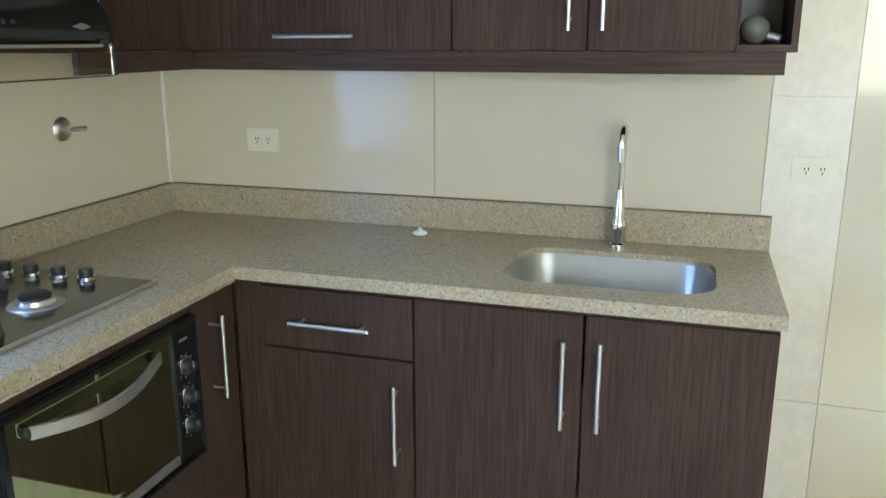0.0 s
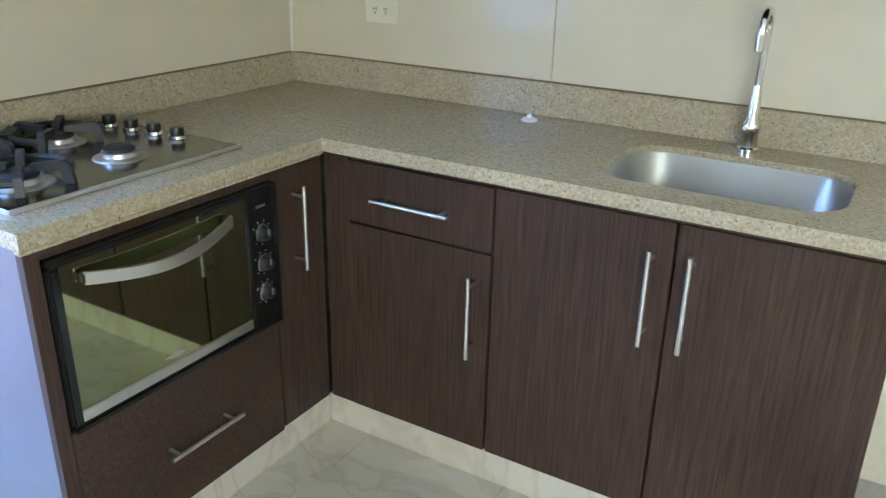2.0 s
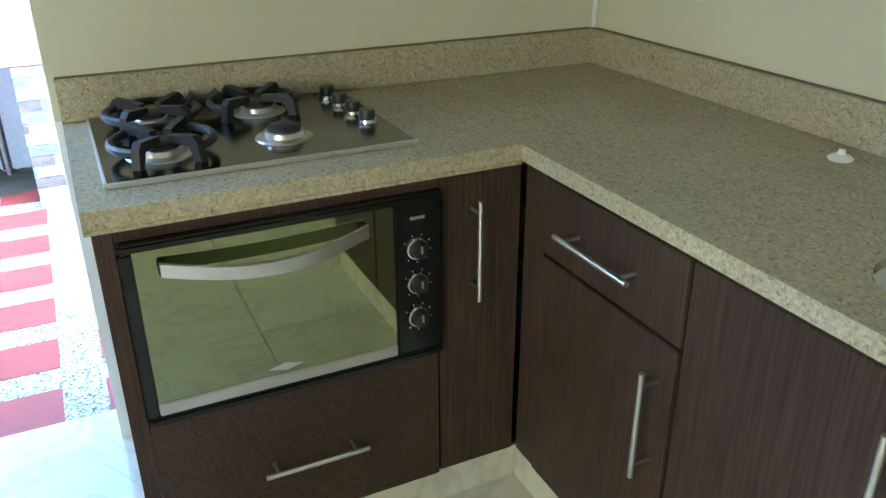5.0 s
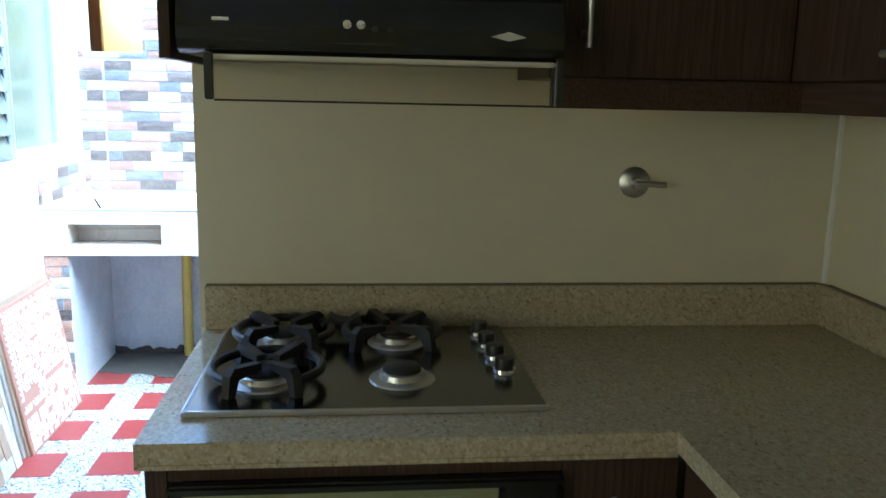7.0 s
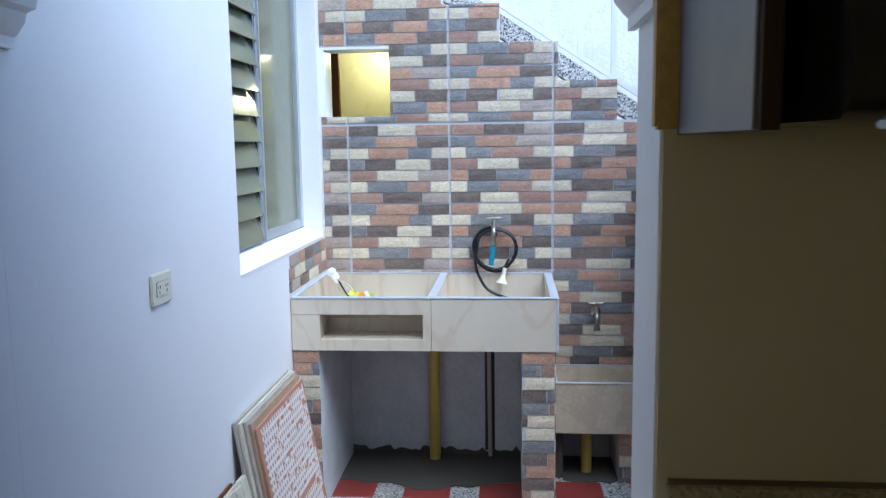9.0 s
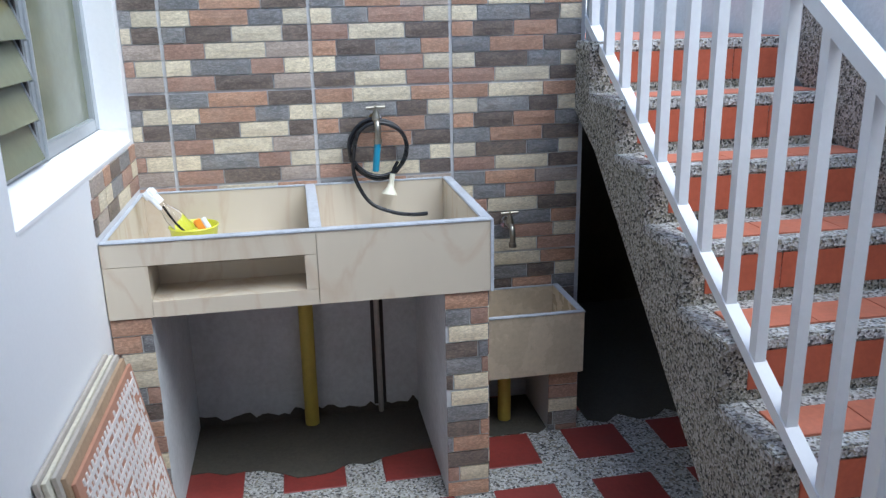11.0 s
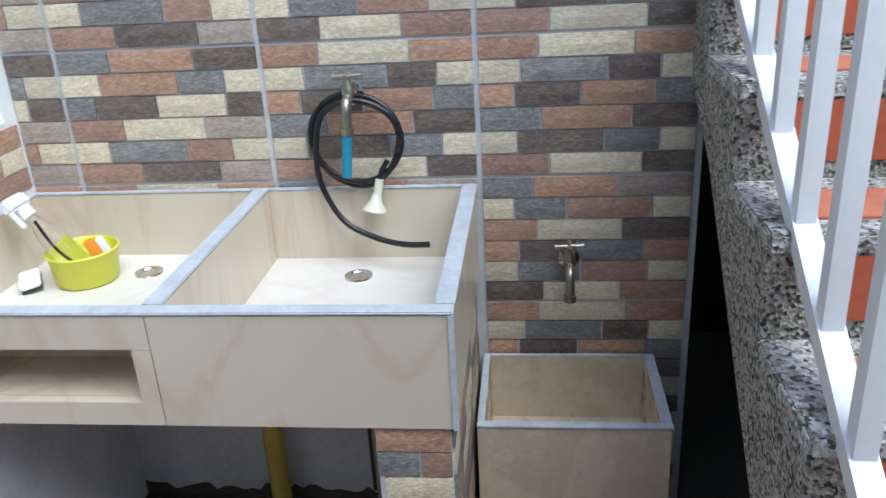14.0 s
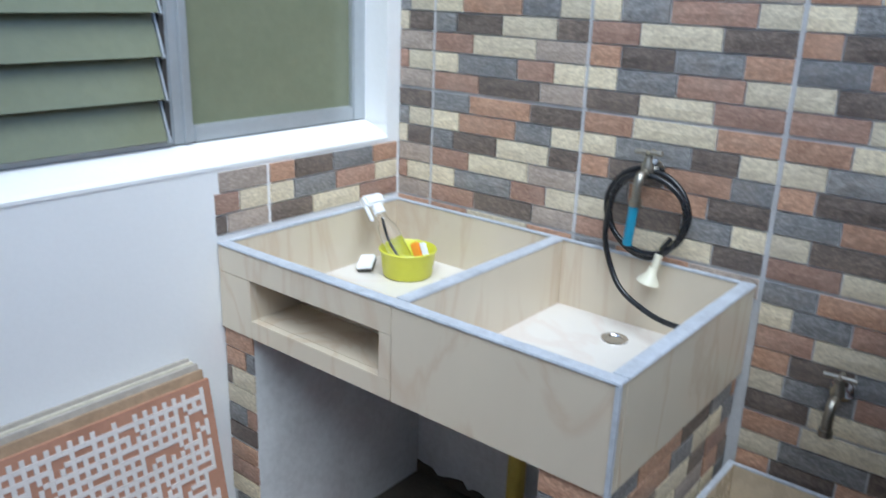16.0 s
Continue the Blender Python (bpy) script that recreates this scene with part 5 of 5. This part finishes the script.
# panels by column from the window corner and by course from the ground up
COLUMNS = ("rpqppr", "qrqppr", "pqrqrp", "rqrqqr", "prqpqp")
PW, PH, RH = 0.4705, 0.31, 0.31 / 6
GAP = 0.0045
shared = {}
def brick_mesh(kind, length, height, variant):
    key = (kind, round(length, 3), round(height, 3), variant)
    if key in shared:
        return shared[key]
    rg = random.Random(int(length * 1000) * 7 + variant * 31 + ord(kind))
    bm = bmesh.new()
    nx = 4
    fr, bk = [], []
    for j in range(3):
        for i in range(nx + 1):
            u, v = -length / 2 + length * i / nx, -height / 2 + height * j / 2
            edge = i in (0, nx) or j in (0, 2)
            fr.append(bm.verts.new((u + (0 if not edge else rg.uniform(-0.0006, 0.0006)), v, 0.004 if edge else 0.0055 + rg.uniform(-0.0005, 0.0006))))
    for j in range(2):
        for i in range(nx):
            a = j * (nx + 1) + i
            bm.faces.new((fr[a], fr[a + 1], fr[a + nx + 2], fr[a + nx + 1]))
    ring = [i for i in range(nx + 1)] + [nx + (nx + 1) * j for j in (1, 2)] + [2 * (nx + 1) + i for i in range(nx - 1, -1, -1)] + [nx + 1]
    bk = [bm.verts.new((fr[i].co.x, fr[i].co.y, -0.001)) for i in ring]
    for k in range(len(ring)):
        q = (k + 1) % len(ring)
        bm.faces.new((fr[ring[k]], bk[k], bk[q], fr[ring[q]]))
    bmesh.ops.recalc_face_normals(bm, faces=bm.faces)
    me = bpy.data.meshes.new("brick")
    bm.to_mesh(me)
    bm.free()
    me.materials.append(M_BRICKS[kind])
    shared[key] = me
    return me


rest = {k: ([], []) for k in M_BRICKS}
def lay(parent, m, u0, u1, v0, v1, joint_u, joint_v, keep, blocked=lambda u, v: False, shift=0):
    """Lay panels of bricks on a plane: m takes (u, v, outwards) to the world."""
    i0, j0 = math.floor((u0 - joint_u) / PW), math.floor((v0 - joint_v) / PH)
    for j in range(j0, math.ceil((v1 - joint_v) / PH)):
        for i in range(i0, math.ceil((u1 - joint_u) / PW)):
            rows = PANELS[COLUMNS[(i + shift) % 5][j % 6]]
            for r in range(6):
                bz = joint_v + j * PH + (5 - r) * RH
                a, b = max(v0, bz + (GAP if r == 5 else GAP / 2)), min(v1, bz + RH - (GAP if r == 0 else GAP / 2))
                if b - a < 0.012:
                    continue
                u = joint_u + i * PW
                spans = [(rows[r][q], int(rows[r][q + 1:q + 3]) / 100) for q in range(0, len(rows[r]), 3)]
                for n, (kind, f) in enumerate(spans):
                    ua = u + (0.006 if n == 0 else GAP / 2)
                    u += f * PW
                    ub = u - (0.006 if u > joint_u + (i + 1) * PW - 0.001 else GAP / 2)
                    ca, cb = max(ua, u0), min(ub, u1)
                    top_v = b
                    if cb - ca < 0.012 or blocked((ca + cb) / 2, (a + b) / 2):
                        continue
                    me = brick_mesh(kind, cb - ca, top_v - a, (i + 2 * j + r) % 3)
                    mm = m @ Matrix.Translation(((ca + cb) / 2, (a + top_v) / 2, 0))
                    if keep((ca + cb) / 2, (a + b) / 2):
                        ob = new("brick", me)
                        ob.parent = parent
                        ob.matrix_basis = mm
                    else:
                        vs, fs = rest[kind]
                        o = len(vs)
                        vs.extend(tuple(mm @ q.co) for q in me.vertices)
                        fs.extend(tuple(o + w for w in p.vertices) for p in me.polygons)


# plane of the stone wall: u runs along y, v up, outwards +x
face_x = Matrix(((0, 0, 1, XB + 0.001), (1, 0, 0, 0), (0, 1, 0, 0), (0, 0, 0, 1)))
def hidden(u, v):
    if OY0 < u < OY1 and OZ0 < v < OZ1:
        return True
    if u < TY1 and v < 0.84:
        return True
    if u < BY1 and TY1 < u and v < 0.3:
        return True
    return v > wall_top(u) + 0.01


# each column is laid up to its own step
cols = [(YW + 0.003, OY1, 2.3), (OY1, 1.852, wall_top(1.7)), (1.852, 2.114, wall_top(2.0)), (2.114, 2.376, wall_top(2.3)), (2.376, 2.638, wall_top(2.5)), (2.638, YE, wall_top(2.7))]
def lay_wall(v0, v1, keep):
    lay(stone_wall, face_x, YW + 0.003, YE, v0, v1, 1.8835 - 2 * PW, 1.2 - 4 * PH, keep, hidden)


lay_wall(FP, 1.575, lambda u, v: v > 0.86 or u > TY1)
for (a, b, z) in cols[:-1]:
    z0 = 1.575
    if a < OY1 - 0.1:
        lay(stone_wall, face_x, a, b, z0, OZ0 - 0.002, 1.8835 - 2 * PW, 1.2 - 4 * PH, lambda u, v: False)
        lay(stone_wall, face_x, a, b, OZ1 + 0.002, z, 1.8835 - 2 * PW, 1.2 - 4 * PH, lambda u, v: False)
    else:
        lay(stone_wall, face_x, a, b if b < 2.63 else b, z0, z, 1.8835 - 2 * PW, 1.2 - 4 * PH, lambda u, v: False)
# fronts of the tub piers, side of the right pier, patch on the white wall, small pier
pier_l = thing("pier_cladding_left", (0, 0, 0), "stone-look brick cladding on the tub pier", "cladding", kind="structure")
pier_r = thing("pier_cladding_right", (0, 0, 0), "stone-look brick cladding on the tub pier", "cladding", kind="structure")
patch = thing("wall_cladding", (0, 0, 0), "stone-look brick cladding beside the window sill", "cladding", kind="structure")
front = Matrix(((0, 0, 1, TX1 - 0.0115), (1, 0, 0, 0), (0, 1, 0, 0), (0, 0, 0, 1)))
lay(pier_l, front, TY0, 1.398, FP, TZ0 - 0.002, 1.29 - 0.2, 0.663 - 2 * PH, lambda u, v: True)
lay(pier_r, front, 2.206, TY1 - 0.013, FP, TZ0 - 0.002, 2.206 - 0.12, 0.663 - 2 * PH, lambda u, v: True, shift=1)
side_n = Matrix(((-1, 0, 0, 0), (0, 0, 1, TY1 - 0.0115), (0, 1, 0, 0), (0, 0, 0, 1)))
lay(pier_r, side_n, -(TX1 - 0.014), -(XB + 0.02), FP, TZ0 - 0.002, 3.70, 0.663 - 2 * PH, lambda u, v: True, lambda u, v: u > 4.02 and v < 0.3)
lay(patch, Matrix(((-1, 0, 0, 0), (0, 0, 1, YW + 0.001), (0, 1, 0, 0), (0, 0, 0, 1))), 3.69, 4.318, 0.88, 1.052, 4.318 - PW, 1.2 - PH, lambda u, v: True)
small = thing("pier_cladding_small", (0, 0, 0), "stone-look brick cladding on the small pier", "cladding", kind="structure")
lay(small, Matrix(((0, 0, 1, BX1 - 0.0215), (1, 0, 0, 0), (0, 1, 0, 0), (0, 0, 0, 1))), 2.632, BY1 - 0.013, FP, BZ0 - 0.002, 2.632 - 0.2, 0.216 - PH, lambda u, v: True)
# the higher bricks, joined by colour
for k, (vs, fs) in rest.items():
    if vs:
        me = bpy.data.meshes.new("far_bricks")
        me.from_pydata(vs, [], fs)
        me.materials.append(M_BRICKS[k])
        ob = new("far_bricks", me)
        ob.parent = stone_wall
        tagged(ob, kind="stuff")
